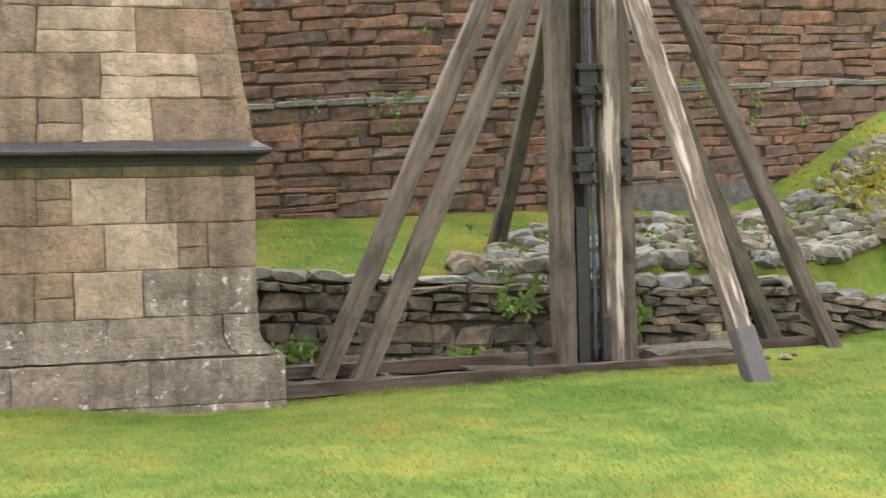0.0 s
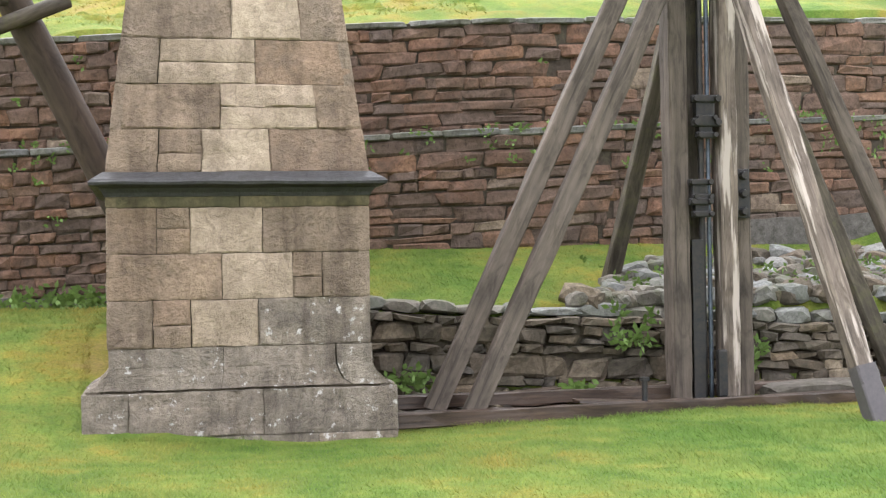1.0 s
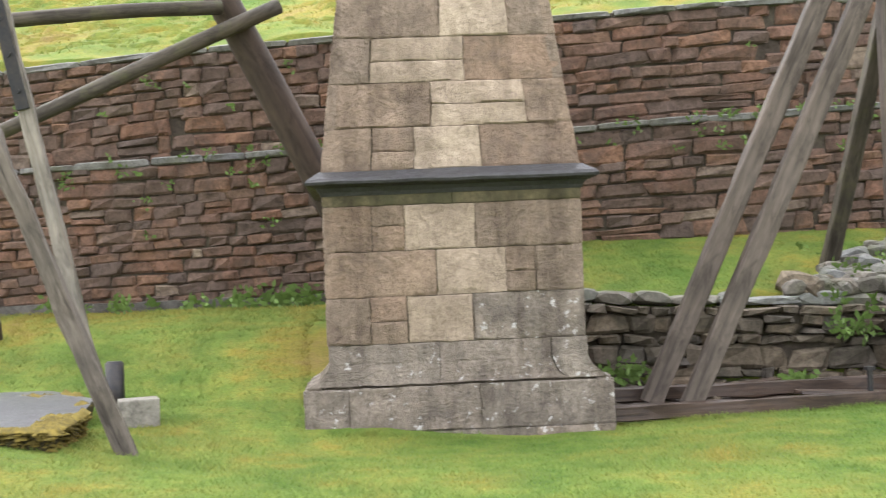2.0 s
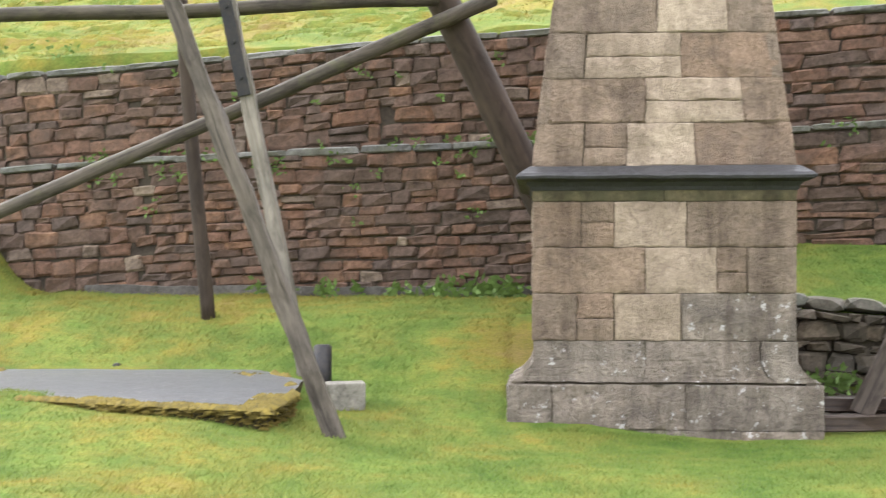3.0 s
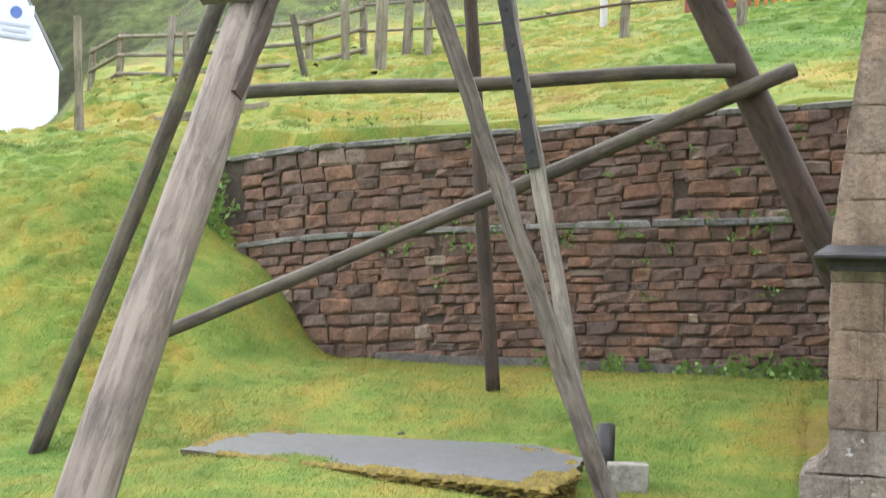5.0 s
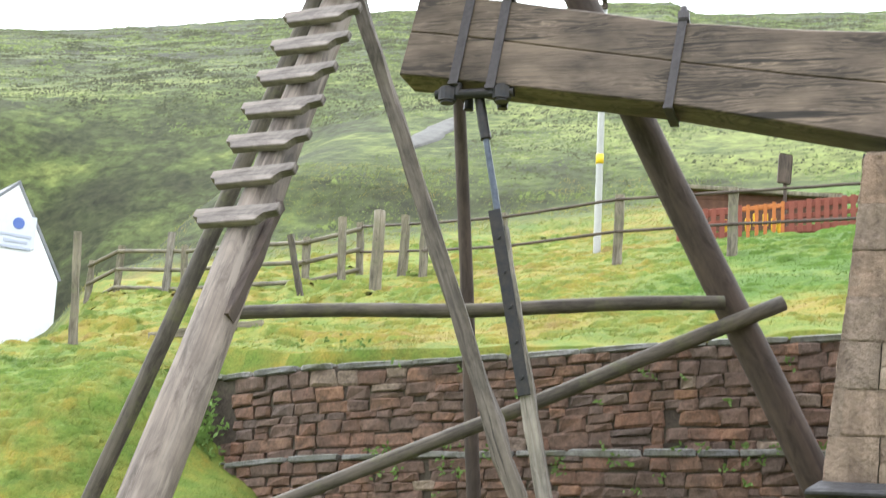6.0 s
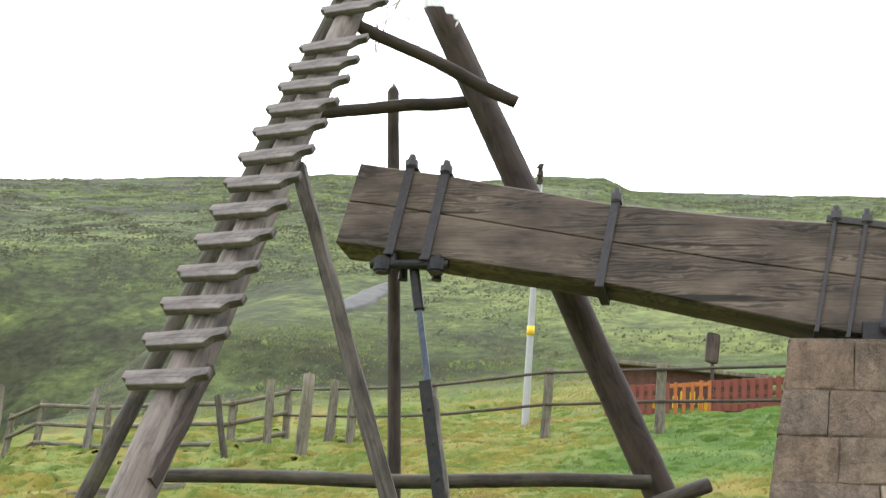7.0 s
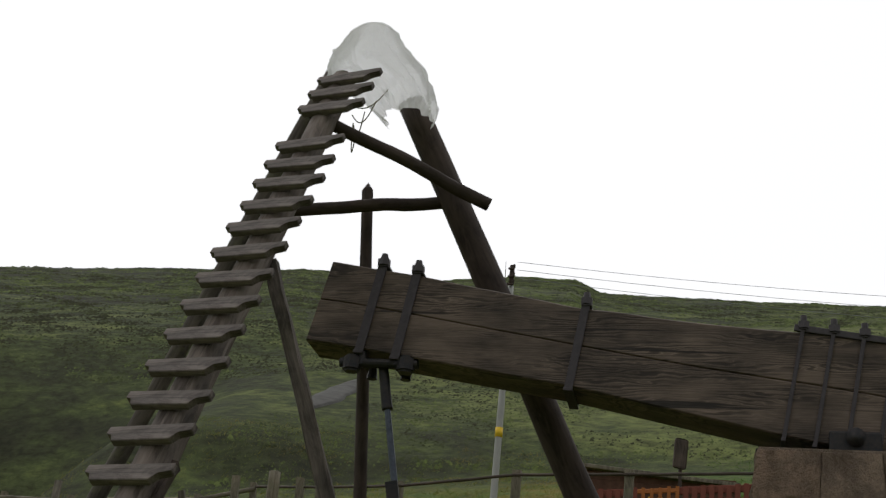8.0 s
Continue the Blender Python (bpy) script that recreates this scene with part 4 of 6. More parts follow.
for ci, (z0, z1, joints) in enumerate(COURSES):
    for side in range(4):
        cuts = [0.0, *(joints if side == 0 else sorted(rng.uniform(0.12, 0.88) for _ in range(3))), 1.0]
        for bi, (u0, u1) in enumerate(zip(cuts, cuts[1:])):
            if u1 - u0 < 0.03:
                continue
            spans = [(z0, z1)]
            if side == 0 and (ci, bi) in SMALL:
                zc = z0 + (z1 - z0) * rng.uniform(0.42, 0.6)
                spans = [(z0, zc), (zc, z1)]
            if ci == 2:
                spans = [(0.455, 0.50), (0.50, 0.56), (0.56, 0.62), (0.62, 0.775)]
            joined = []
            off = rng.uniform(-0.006, 0.006)
            for za, zb in spans:
                g = 0.0025
                gl = g if za == z0 or ci != 2 else 0.0
                gh = g if zb == z1 or ci != 2 else 0.0
                pts = []
                for u, z, du, dz in ((u0, za, g, gl), (u1, za, -g, gl), (u1, zb, -g, -gh), (u0, zb, g, -gh)):
                    zz = z + (0.0 if ci == 2 else 0.003 if dz > 0 else -0.003)
                    wide, h = (float(half_at(zz)), float(half_deep(zz))) if side % 2 == 0 else (float(half_deep(zz)), float(half_at(zz)))
                    wide, h = wide - off, h - off
                    t = -wide + 2 * wide * u + du
                    p = Vector((t, -h, z + dz))
                    p.rotate(Euler((0, 0, side * math.pi / 2)))
                    pts.append(p + Vector((PX, PY, 0)))
                seed += 1
                mat = M_ASHLAR_DAMP_SHADE if ci == 6 else M_ASHLAR_LOW if ci < 3 or (ci == 3 and bi == 3) else M_ASHLAR_PALE if side == 0 and (ci, bi) in PALE else M_ASHLAR
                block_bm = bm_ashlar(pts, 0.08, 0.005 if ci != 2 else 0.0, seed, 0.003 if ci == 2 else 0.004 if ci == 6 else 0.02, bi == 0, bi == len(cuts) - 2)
                if ci == 2:
                    joined.append(block_bm)
                else:
                    part("block", block_bm, mat, pier, smooth="sharp")
            if joined:
                flared = bm_join(*joined)
                bmesh.ops.remove_doubles(flared, verts=flared.verts, dist=0.004)
                part("block", flared, M_ASHLAR_LOW, pier)


def string_course():
    bm = bmesh.new()
    prof = [(0.95, 1.925), (1.02, 1.935), (1.032, 1.965), (1.06, 1.998), (1.11, 2.012), (1.135, 2.022), (1.14, 2.042), (1.118, 2.066), (1.03, 2.125), (0.9, 2.135)]
    nseg = 10
    loops = []
    for side in range(4):
        for k in range(nseg):
            u = -1 + 2 * k / nseg
            ring = []
            for r, z in prof:
                j = 0.008 * noise.noise((side * 5 + k * 1.3, r * 20, z * 10))
                p = Vector((u * (r + j), -(r + j), z + j))
                p.rotate(Euler((0, 0, side * math.pi / 2)))
                ring.append(bm.verts.new(p))
            loops.append(ring)
    for i in range(len(loops)):
        a, b = loops[i], loops[(i + 1) % len(loops)]
        for k in range(len(prof) - 1):
            bm.faces.new((a[k], b[k], b[k + 1], a[k + 1]))
    return bm


part("string_course", string_course(), M_STRING, pier, "weathered dark moulded string course", at=Matrix.Translation((PX, PY, 0)))
part("top_slab", bm_box(1.36, 1.36, 0.08, 0.015, 0.004, (0, 0, 0)), M_ASHLAR, pier, at=Matrix.Translation((PX, PY, 4.675)))

# ---- the rocking beam ----
beam = thing("rocking_beam", "heavy weathered timber rocking beam bound with black iron straps", "beam", (PX, 8.5, 4.9))
B_TOP = ([-3.66, -3.15, -2.3, -1.3, -0.3, 0.6, 1.2, 2.6, 4.2, 5.6], [6.43, 6.36, 6.20, 6.02, 5.90, 5.84, 5.77, 5.48, 5.1, 4.72])
B_BOT = ([-3.82, -1.39, 0.41, 2.2, 5.6], [5.66, 5.29, 4.92, 4.60, 4.03])


def beam_half(z_low, z_high, seed):
    """One of the stacked baulks; the shares run from the underside 0 to the top 1."""
    bm = bmesh.new()
    loops = []
    xs = np.linspace(-3.74, 5.6, 60)
    for x in xs:
        zb, zt = float(np.interp(x, *B_BOT)), float(np.interp(x, *B_TOP))
        z0, z1 = zb + (zt - zb) * z_low, zb + (zt - zb) * z_high
        if z_high == 1.0:
            z1 += 0.022 * noise.noise((x * 1.7, seed, 0))
        hy = 0.25 + 0.004 * noise.noise((x * 3, seed, 5)) - (0.006 if seed == 2 else 0)
        c = 0.012
        pts = [(-hy, z0 + c), (-hy + c, z0), (hy - c, z0), (hy, z0 + c), (hy, z1 - c), (hy - c, z1), (-hy + c, z1), (-hy, z1 - c)]
        lean = lambda z: -(z - (zb + zt) / 2) * (-0.2) if x < -3.6 else 0.0
        loops.append([bm.verts.new((x + lean(z) - PX, y, z - 4.9)) for y, z in pts])
    for a, b in zip(loops, loops[1:]):
        for s in range(8):
            bm.faces.new((a[s], b[s], b[(s + 1) % 8], a[(s + 1) % 8]))
    bm.faces.new(loops[0])
    bm.faces.new(loops[-1][::-1])
    return bm


at_beam = Matrix.Translation((PX, 8.5, 4.9))
part("lower_baulk", beam_half(0.0, 0.515, 1), M_BEAM, beam, at=at_beam)
part("upper_baulk", beam_half(0.52, 1.0, 2), M_BEAM, beam, at=at_beam)


def strap(xt, xb, wide, nuts=1, thick=0.016, proud=0.03):
    """An iron strap round the beam: a flat bar on each side, and a bar with nuts on top."""
    zt, zb = float(np.interp(xt, *B_TOP)), float(np.interp(xb, *B_BOT))
    p0, p1 = Vector((xb, 8.25 - thick / 2 - 0.002, zb - 0.05)), Vector((xt, 8.25 - thick / 2 - 0.002, zt + 0.06))
    m, ln = along(p0, p1)
    s = part("strap", bm_box(wide, thick, ln, 0.004, 0.0, (0, 0, ln / 2)), M_STRAP, beam, "black iron strap", at=m)
    p0.y = p1.y = 8.75 + thick / 2 + 0.002
    m, ln = along(p0, p1)
    part("strap", bm_box(wide, thick, ln, 0.004, 0.0, (0, 0, ln / 2)), M_STRAP, beam, "black iron strap", at=m)
    part("strap_plate", bm_box(wide * 1.25, 0.56, 0.025, 0.005), M_STRAP, beam, at=Matrix.Translation((xt, 8.5, zt + 0.022)))
    for y in (8.25, 8.75):
        nut = bm_join(bm_cyl(max(0.052, wide * 0.72), 0.06, 6, centre=(0, 0, 0.027)), bm_cyl(max(0.03, wide * 0.5), 0.06, 10, 0.028, (0, 0, 0.083)))
        part("nut", nut, M_STRAP, beam, at=Matrix.Translation((xt, y, zt + 0.03)))
    part("strap_bar", bm_box(wide * 1.1, 0.55, 0.03, 0.006), M_STRAP, beam, at=Matrix.Translation((xb, 8.5, zb - 0.035)))


strap(-3.17, -3.31, 0.085)
strap(-2.84, -2.97, 0.085)
strap(-1.28, -1.40, 0.075)
for xs in (0.58, 0.83, 1.08, 1.33):
    strap(xs, xs - 0.17, 0.035)
m, ln = along((0.5, 8.25, float(np.interp(0.5, *B_TOP)) + 0.03), (1.42, 8.25, float(np.interp(1.42, *B_TOP)) + 0.03))
part("tie_bar", bm_box(0.06, 0.035, ln, 0.008, 0, (0, 0, ln / 2)), M_STRAP, beam, "black iron bar joining the strap heads", at=m)
part("trunnion_plate", bm_box(1.5, 0.62, 0.06, 0.01), M_IRON, beam, "black iron bearing plate", at=Matrix.Translation((PX + 0.05, 8.5, 4.76)))
hub = bm_cyl(0.075, 0.78, 20, bevel=0.01)
bmesh.ops.rotate(hub, cent=(0, 0, 0), matrix=Matrix.Rotation(math.pi / 2, 3, "X"), verts=hub.verts)
part("trunnion", hub, M_IRON, beam, "black iron pivot", True, Matrix.Translation((0.98, 8.5, 4.90)))
for y in (8.2, 8.8):
    part("bearing_cheek", bm_box(0.42, 0.06, 0.22, 0.02), M_IRON, beam, at=Matrix.Translation((0.98, y, 4.85)))
    part("bearing_foot", bm_box(1.25, 0.12, 0.05, 0.01), M_IRON, beam, at=Matrix.Translation((0.95, y, 4.745)))

# Shackle and pump rod at the beam's end.
shackle = thing("shackle", "black iron shackle under the beam end", "ironwork", (-3.12, 8.5, 5.5))
for dx in (-0.16, 0.16):
    for dy in (-0.2, 0.2):
        part("lug", bm_cyl(0.05, 0.12, 10, 0.04), M_IRON, shackle, at=Matrix.Translation((-3.12 + dx, 8.5 + dy, 5.50)))
pin = bm_cyl(0.045, 0.72, 12)
bmesh.ops.rotate(pin, cent=(0, 0, 0), matrix=Matrix.Rotation(math.pi / 2, 3, "Y"), verts=pin.verts)
part("pin", pin, M_IRON, shackle, at=Matrix.Translation((-3.12, 8.3, 5.46)))
for dx in (-0.25, 0.25):
    part("eye", bm_cyl(0.085, 0.15, 12, bevel=0.02), M_IRON, shackle, at=Matrix.Translation((-3.12 + dx, 8.3, 5.45)))
rod = thing("pump_rod", "long pump rod of worn timber with painted iron plates", "pump rod", (-2.06, 8.45, 0.5))
R0, R1 = Vector((-2.06, 8.45, 0.42)), Vector((-3.10, 8.38, 5.46))
rp = lambda f: R0 + (R1 - R0) * f
baulk("rod_timber", rp(0.0), rp(0.76), 0.125, 0.12, M_RODWOOD, rod, "pale worn timber rod", 4)
log("rod_iron", rp(0.74), rp(0.93), 0.032, 0.028, M_IRON_BLUE, rod, "blue-grey painted iron rod", 2, 0.0)
log("rod_link", rp(0.92), rp(1.0), 0.05, 0.045, M_IRON, rod, "", 3, 0.004)
m, ln = along(rp(0.47), rp(0.79))
part("rod_plate", bm_box(0.11, 0.025, ln, 0.006, 0, (-0.012, -0.075, ln / 2)), M_IRON, rod, "black iron side plate", at=m)
for f in (0.5, 0.56, 0.62, 0.68, 0.74):
    m, ln = along(rp(f), rp(f + 0.01))
    nb = bm_cyl(0.018, 0.03, 8)
    bmesh.ops.rotate(nb, cent=(0, 0, 0), matrix=Matrix.Rotation(math.pi / 2, 3, "X"), verts=nb.verts)
    bmesh.ops.translate(nb, vec=(-0.01, -0.095, 0), verts=nb.verts)
    part("bolt", nb, M_IRON, rod, at=m)

# ---- sheer-legs over the shaft ----
legs = thing("ladder_leg", "pale round larch leg with plank ladder rungs", "sheer leg", (-3.72, 3.0, 0.0))
L0, L1 = Vector((-3.75, 2.97, -0.08)), Vector((-3.74, 8.25, 8.55))
lp = lambda z: L0 + (L1 - L0) * ((z - L0.z) / (L1.z - L0.z))
log("pole", L0, lp(8.26), 0.158, 0.116, M_POLE, legs, seed=5, wob=0.02)


def bm_rung(w, t=0.05, d=0.10):
    """A plank rung, its ends cut back to tongues."""
    bm = bmesh.new()
    prof = [(-w * 0.5, 0.46), (-w * 0.5, 0.0), (-w * 0.415, -0.08), (-w * 0.39, -0.5), (w * 0.29, -0.5), (w * 0.36, -0.06), (w * 0.5, 0.02), (w * 0.5, 0.5)]
    lo = [bm.verts.new((x, y * d, -t / 2)) for x, y in prof]
    hi = [bm.verts.new((x, y * d, t / 2)) for x, y in prof]
    bm.faces.new(lo)
    bm.faces.new(hi[::-1])
    for i in range(8):
        k = (i + 1) % 8
        bm.faces.new((lo[k], lo[i], hi[i], hi[k]))
    bmesh.ops.bevel(bm, geom=bm.edges[:], offset=0.006, segments=1, affect="EDGES")
    return bm


axis = (L1 - L0).normalized()
outward = Vector((0, -axis.z, axis.y))
for i, (x, z) in enumerate(((-3.71, 8.30), (-3.73, 8.06), (-3.75, 7.80), (-3.78, 7.23), (-3.79, 6.94), (-3.80, 6.67), (-3.81, 6.37), (-3.83, 6.09), (-3.845, 5.78), (-3.855, 5.47), (-3.86, 5.17), (-3.87, 4.86), (-3.875, 4.54), (-3.88, 4.23), (-3.885, 3.92), (-3.89, 3.59))):
    p = lp(z)
    r = 0.155 - 0.04 * (z / 8.5)
    stand = Vector((0.05, -3.3, 1.52))
    s = (r + 0.03 - outward.dot(stand - L0)) / outward.dot(Vector((x, p.y, p.z)) - stand)
    c = stand + (Vector((x, p.y, p.z)) - stand) * s
    m = Matrix.Translation(c) @ Matrix.Rotation(radians(-12), 4, "Z") @ Euler((math.atan2(axis.z, axis.y), random.uniform(-0.02, 0.02), random.uniform(-0.02, 0.02))).to_matrix().to_4x4() @ pose(0, 0, 0, 0, 0, 0)
    part("rung", bm_rung(0.67, 0.06, 0.15), M_RUNG, legs, at=m)
# a cut back fillet below the lowest rung
baulk("cleat", lp(2.7) + Vector((0.125, 0, 0.1)), lp(3.62) + Vector((0.165, 0.0, 0.05)), 0.05, 0.10, M_POLE_DARK, legs, "dark cleat along the leg", 3)

leg_t = thing("back_leg", "thin round grey larch leg standing in the grass", "sheer leg", (-6.7, 7.65, 0.2))
log("pole", (-6.74, 7.62, gz(-6.74, 7.62) - 0.1), (-3.98, 8.45, 8.55), 0.072, 0.085, M_POLE_MOSSY, leg_t, seed=6)
leg_r = thing("dark_leg", "thick dark round larch leg leaning behind the pier", "sheer leg", (0.6, 10.2, 0.5))
log("pole", (0.52, 10.22, gz(0.52, 10.22) - 0.2), (-3.197, 8.59, 8.3), 0.16, 0.136, M_POLE_DARK, leg_r, seed=7)
vp = thing("upright_pole", "slim dark upright pole standing in the grass", "pole", (-3.17, 9.6, 0.8))
log("pole", (-3.17, 9.62, gz(-3.17, 9.6) - 0.1), (-3.62, 8.95, 7.50), 0.068, 0.058, M_POLE_DARK, vp, seed=8, dome=0.09)
cross = thing("lower_cross_log", "slim level cross log between the legs", "cross log", (-3, 8.6, 3.4))
log("pole", (-5.3, 7.96, 3.40), (-1.0, 9.36, 3.77), 0.062, 0.066, M_POLE_MOSSY, cross, seed=9)
cross2 = thing("upper_cross_log", "slim dark level cross log high between the legs", "cross log", (-3.5, 8.7, 7.2))
log("pole", (-4.45, 8.5, 7.05), (-2.62, 8.86, 7.35), 0.062, 0.062, M_POLE_DARK, cross2, seed=10)
br = thing("lower_brace_log", "long slanting brace log with cut end", "brace log", (-3, 8.6, 2.5))
log("pole", (-5.75, 7.62, 1.22), (-0.49, 9.52, 3.80), 0.056, 0.072, M_POLE_MOSSY, br, seed=12)
br2 = thing("upper_brace_log", "slanting brace log high on the legs", "brace log", (-3, 8.1, 7.3))
log("pole", (-3.86, 7.62, 7.66), (-2.27, 8.42, 7.10), 0.058, 0.064, M_POLE_DARK, br2, seed=13)
prop = thing("split_timber_prop", "pale split timber prop leaning against the ladder leg", "prop", (-1.5, 6.45, 0.1))
baulk("timber", (-1.48, 6.46, gz(-1.5, 6.45) - 0.06), (-3.66, 6.62, 5.72), 0.135, 0.13, M_TIMBER_PALE, prop, "", 5, rough=0.03, w2=0.105, d2=0.1)


def bm_tarp():
    """A sheet gathered to a peak over the heads of the legs, with folds running down and a ragged hem."""
    bm = bmesh.new()
    zs = [9.03, 9.0, 8.92, 8.82, 8.7, 8.58, 8.45, 8.33, 8.20, 8.06, 7.92]
    left = [-3.64, -3.74, -3.84, -3.92, -3.99, -4.05, -4.03, -3.90, -3.66, -3.48, -3.36]
    right = [-3.50, -3.40, -3.31, -3.23, -3.14, -3.05, -2.97, -2.90, -2.84, -2.82, -2.86]
    deep = [0.04, 0.10, 0.16, 0.22, 0.28, 0.33, 0.37, 0.38, 0.37, 0.34, 0.30]
    n, rows = 84, 34
    loops = []
    at = np.linspace(0, 10, rows)
    for row, f in enumerate(at):
        z, lf, rt, dp = (float(np.interp(f, range(11), q)) for q in (zs, left, right, deep))
        ring = []
        for s in range(n):
            a = 2 * math.pi * s / n
            ca, sa = math.cos(a), math.sin(a)
            # sharp creases that run down and across, like crushed plastic
            crease = abs(noise.noise((ca * 1.5 + 0.5 * z, sa * 1.5, z * 1.5))) + 0.6 * abs(noise.noise((ca * 3.1 + 7, sa * 3.1 - z, z * 3.4))) + 0.3 * abs(noise.noise((ca * 6 + 2, sa * 6, z * 7)))
            pleat = abs(((a / (2 * math.pi) * 7 + 0.06 * f + 0.5 * math.sin(a * 2)) % 1.0) - 0.5) * 2
            k = 1.07 - (0.36 * crease + 0.08 * pleat) * min(1.0, f / 2.5)
            cx, hx = (lf + rt) / 2, (rt - lf) / 2
            lift = 0.05 * noise.noise((ca * 2, sa * 2, 4.0)) * (f / 10)
            ring.append(bm.verts.new((cx + ca * hx * k, 8.3 + sa * dp * 1.1 * k, z + lift)))
        loops.append(ring)
    for a, b in zip(loops, loops[1:]):
        for s in range(n):
            if math.sin(2 * math.pi * (s + 0.5) / n) < 0.45:
                bm.faces.new((b[s], b[(s + 1) % n], a[(s + 1) % n], a[s]))
    return bm


tarp = part("wrapping_sheet", bm_tarp(), M_TARP, None, "", False, Matrix.Identity(4))
tagged(tarp, "crumpled white plastic sheet wrapped round the leg heads", "sheet")

for k in range(4):
    cu = bpy.data.curves.new("cord", "CURVE")
    cu.dimensions, cu.bevel_depth = "3D", 0.006
    s = cu.splines.new("POLY")
    s.points.add(8)
    for i in range(9):
        f = i / 8
        s.points[i].co = (-3.62 + 0.03 * k + f * (0.35 - 0.13 * k), 8.0, 7.98 - 0.5 * math.sin(f * 2.6 + 0.2) * (0.3 + 0.12 * k) + f * 0.18 - 0.1 * k, 1)
    cu.materials.append(M_ROPE)
    tagged(new("cord", cu), "thin pale cord hanging from the sheet", "cord", "loose cords")


# ---- pump frame beyond the pier ----
frame_posts = thing("pump_trestle", "tall weathered timber trestle with raking braces over pump", "trestle", (5.1, 8.5, 0.1))
baulk("post", (4.80, 8.45, 0.05), (4.80, 8.45, 4.15), 0.17, 0.24, M_TIMBER, frame_posts, "", 21, rough=0.012)
baulk("post", (4.985, 8.62, 0.05), (4.985, 8.62, 4.15), 0.21, 0.16, M_POLE_MOSSY, frame_posts, "dark mossy rear post", 20, rough=0.012)
baulk("post", (5.25, 8.40, 0.05), (5.25, 8.40, 4.15), 0.16, 0.22, M_TIMBER_PEEL, frame_posts, "post with peeling pale surface", 22, rough=0.014)
baulk("post", (5.41, 8.47, 0.05), (5.405, 8.47, 4.15), 0.145, 0.22, M_TIMBER, frame_posts, "", 23, rough=0.012)
baulk("brace", (2.50, 8.12, 0.16), (4.42, 8.20, 4.15), 0.17, 0.15, M_TIMBER, frame_posts, "", 24, rough=0.012)
baulk("brace", (2.76, 7.90, 0.10), (4.76, 8.12, 4.15), 0.17, 0.15, M_TIMBER, frame_posts, "", 25, rough=0.012)
baulk("brace", (4.69, 10.1, 1.08), (5.06, 8.9, 3.95), 0.15, 0.14, M_POLE_MOSSY, frame_posts, "mossy back brace", 26, rough=0.012)
baulk("brace", (5.85, 6.78, -0.02), (5.12, 7.95, 4.1), 0.16, 0.17, M_TIMBER_PEEL, frame_posts, "front brace with peeling pale surface", 27, rough=0.014)
baulk("brace", (7.64, 8.58, 0.1), (6.0, 8.95, 4.15), 0.155, 0.15, M_TIMBER, frame_posts, "", 28, rough=0.012)
baulk("brace", (7.20, 8.88, 0.1), (5.62, 9.1, 4.1), 0.15, 0.14, M_POLE_MOSSY, frame_posts, "", 29, rough=0.012)
d = (Vector((5.12, 7.95, 4.1)) - Vector((5.85, 6.78, -0.02))).normalized()
q0 = Vector((5.85, 6.78, -0.02))
baulk("foot_sheath", q0, q0 + d * 0.56, 0.175, 0.185, M_SHEATH, frame_posts, "grey metal sheath on the foot", 30, rough=0.004)
baulk("head_rail", (4.3, 8.46, 4.2), (6.1, 8.6, 4.2), 0.14, 0.12, M_TIMBER, frame_posts, "", 31, up=(0, 0, 1))

pump = thing("iron_pump_rods", "black iron pump rods and guides between timber posts", "pump rods", (5.0, 8.42, 0.15))
log("rod", (5.02, 8.40, 0.1), (5.03, 8.40, 4.3), 0.028, 0.028, M_IRON, pump, "", 41, 0.0)
log("rod", (5.085, 8.40, 0.1), (5.10, 8.40, 4.3), 0.02, 0.02, M_IRON_BLUE, pump, "", 42, 0.0)
part("guide_plate", bm_box(0.11, 0.05, 1.45, 0.006, 0, (0, 0, 0.72)), M_IRON, pump, "flat black guide plate", at=Matrix.Translation((4.955, 8.36, 0.12)))


def clamp(parent, x, y, z, s=1.0):
    body = bm_join(bm_box(0.16 * s, 0.10, 0.20 * s, 0.015), bm_box(0.24 * s, 0.06, 0.07 * s, 0.012, 0, (0, -0.04, -0.09 * s)), bm_box(0.24 * s, 0.06, 0.06 * s, 0.012, 0, (0, -0.04, 0.10 * s)))
    c = part("clamp", body, M_IRON, parent, "cast iron clamp", at=Matrix.Translation((x, y, z)))
    for dx in (-0.09, 0.09):
        for dz in (-0.09, 0.1):
            nb = bm_cyl(0.028 * s, 0.05, 6)
            bmesh.ops.rotate(nb, cent=(0, 0, 0), matrix=Matrix.Rotation(math.pi / 2, 3, "X"), verts=nb.verts)
            part("bolt", nb, M_IRON, c, at=Matrix.Translation((x + dx * s, y - 0.085, z + dz * s)))


clamp(pump, 5.03, 8.33, 2.70, 1.1)
clamp(pump, 4.95, 8.29, 1.98, 0.9)
clamp(pump, 4.97, 8.30, 1.86, 0.8)
clamp(pump, 5.03, 8.33, 2.56, 0.8)
hinge = thing("iron_bracket", "black iron bracket bolted to the post", "bracket", (5.40, 8.34, 1.98))
part("plate", bm_box(0.13, 0.03, 0.44, 0.012), M_IRON, hinge, at=Matrix.Translation((5.385, 8.335, 1.97)))
for dz in (-0.16, 0.0, 0.16):
    nb = bm_cyl(0.045, 0.06, 10, 0.03)
    bmesh.ops.rotate(nb, cent=(0, 0, 0), matrix=Matrix.Rotation(math.pi / 2, 3, "X"), verts=nb.verts)
    part("bolt", nb, M_IRON, hinge, at=Matrix.Translation((5.385, 8.295, 1.97 + dz)))
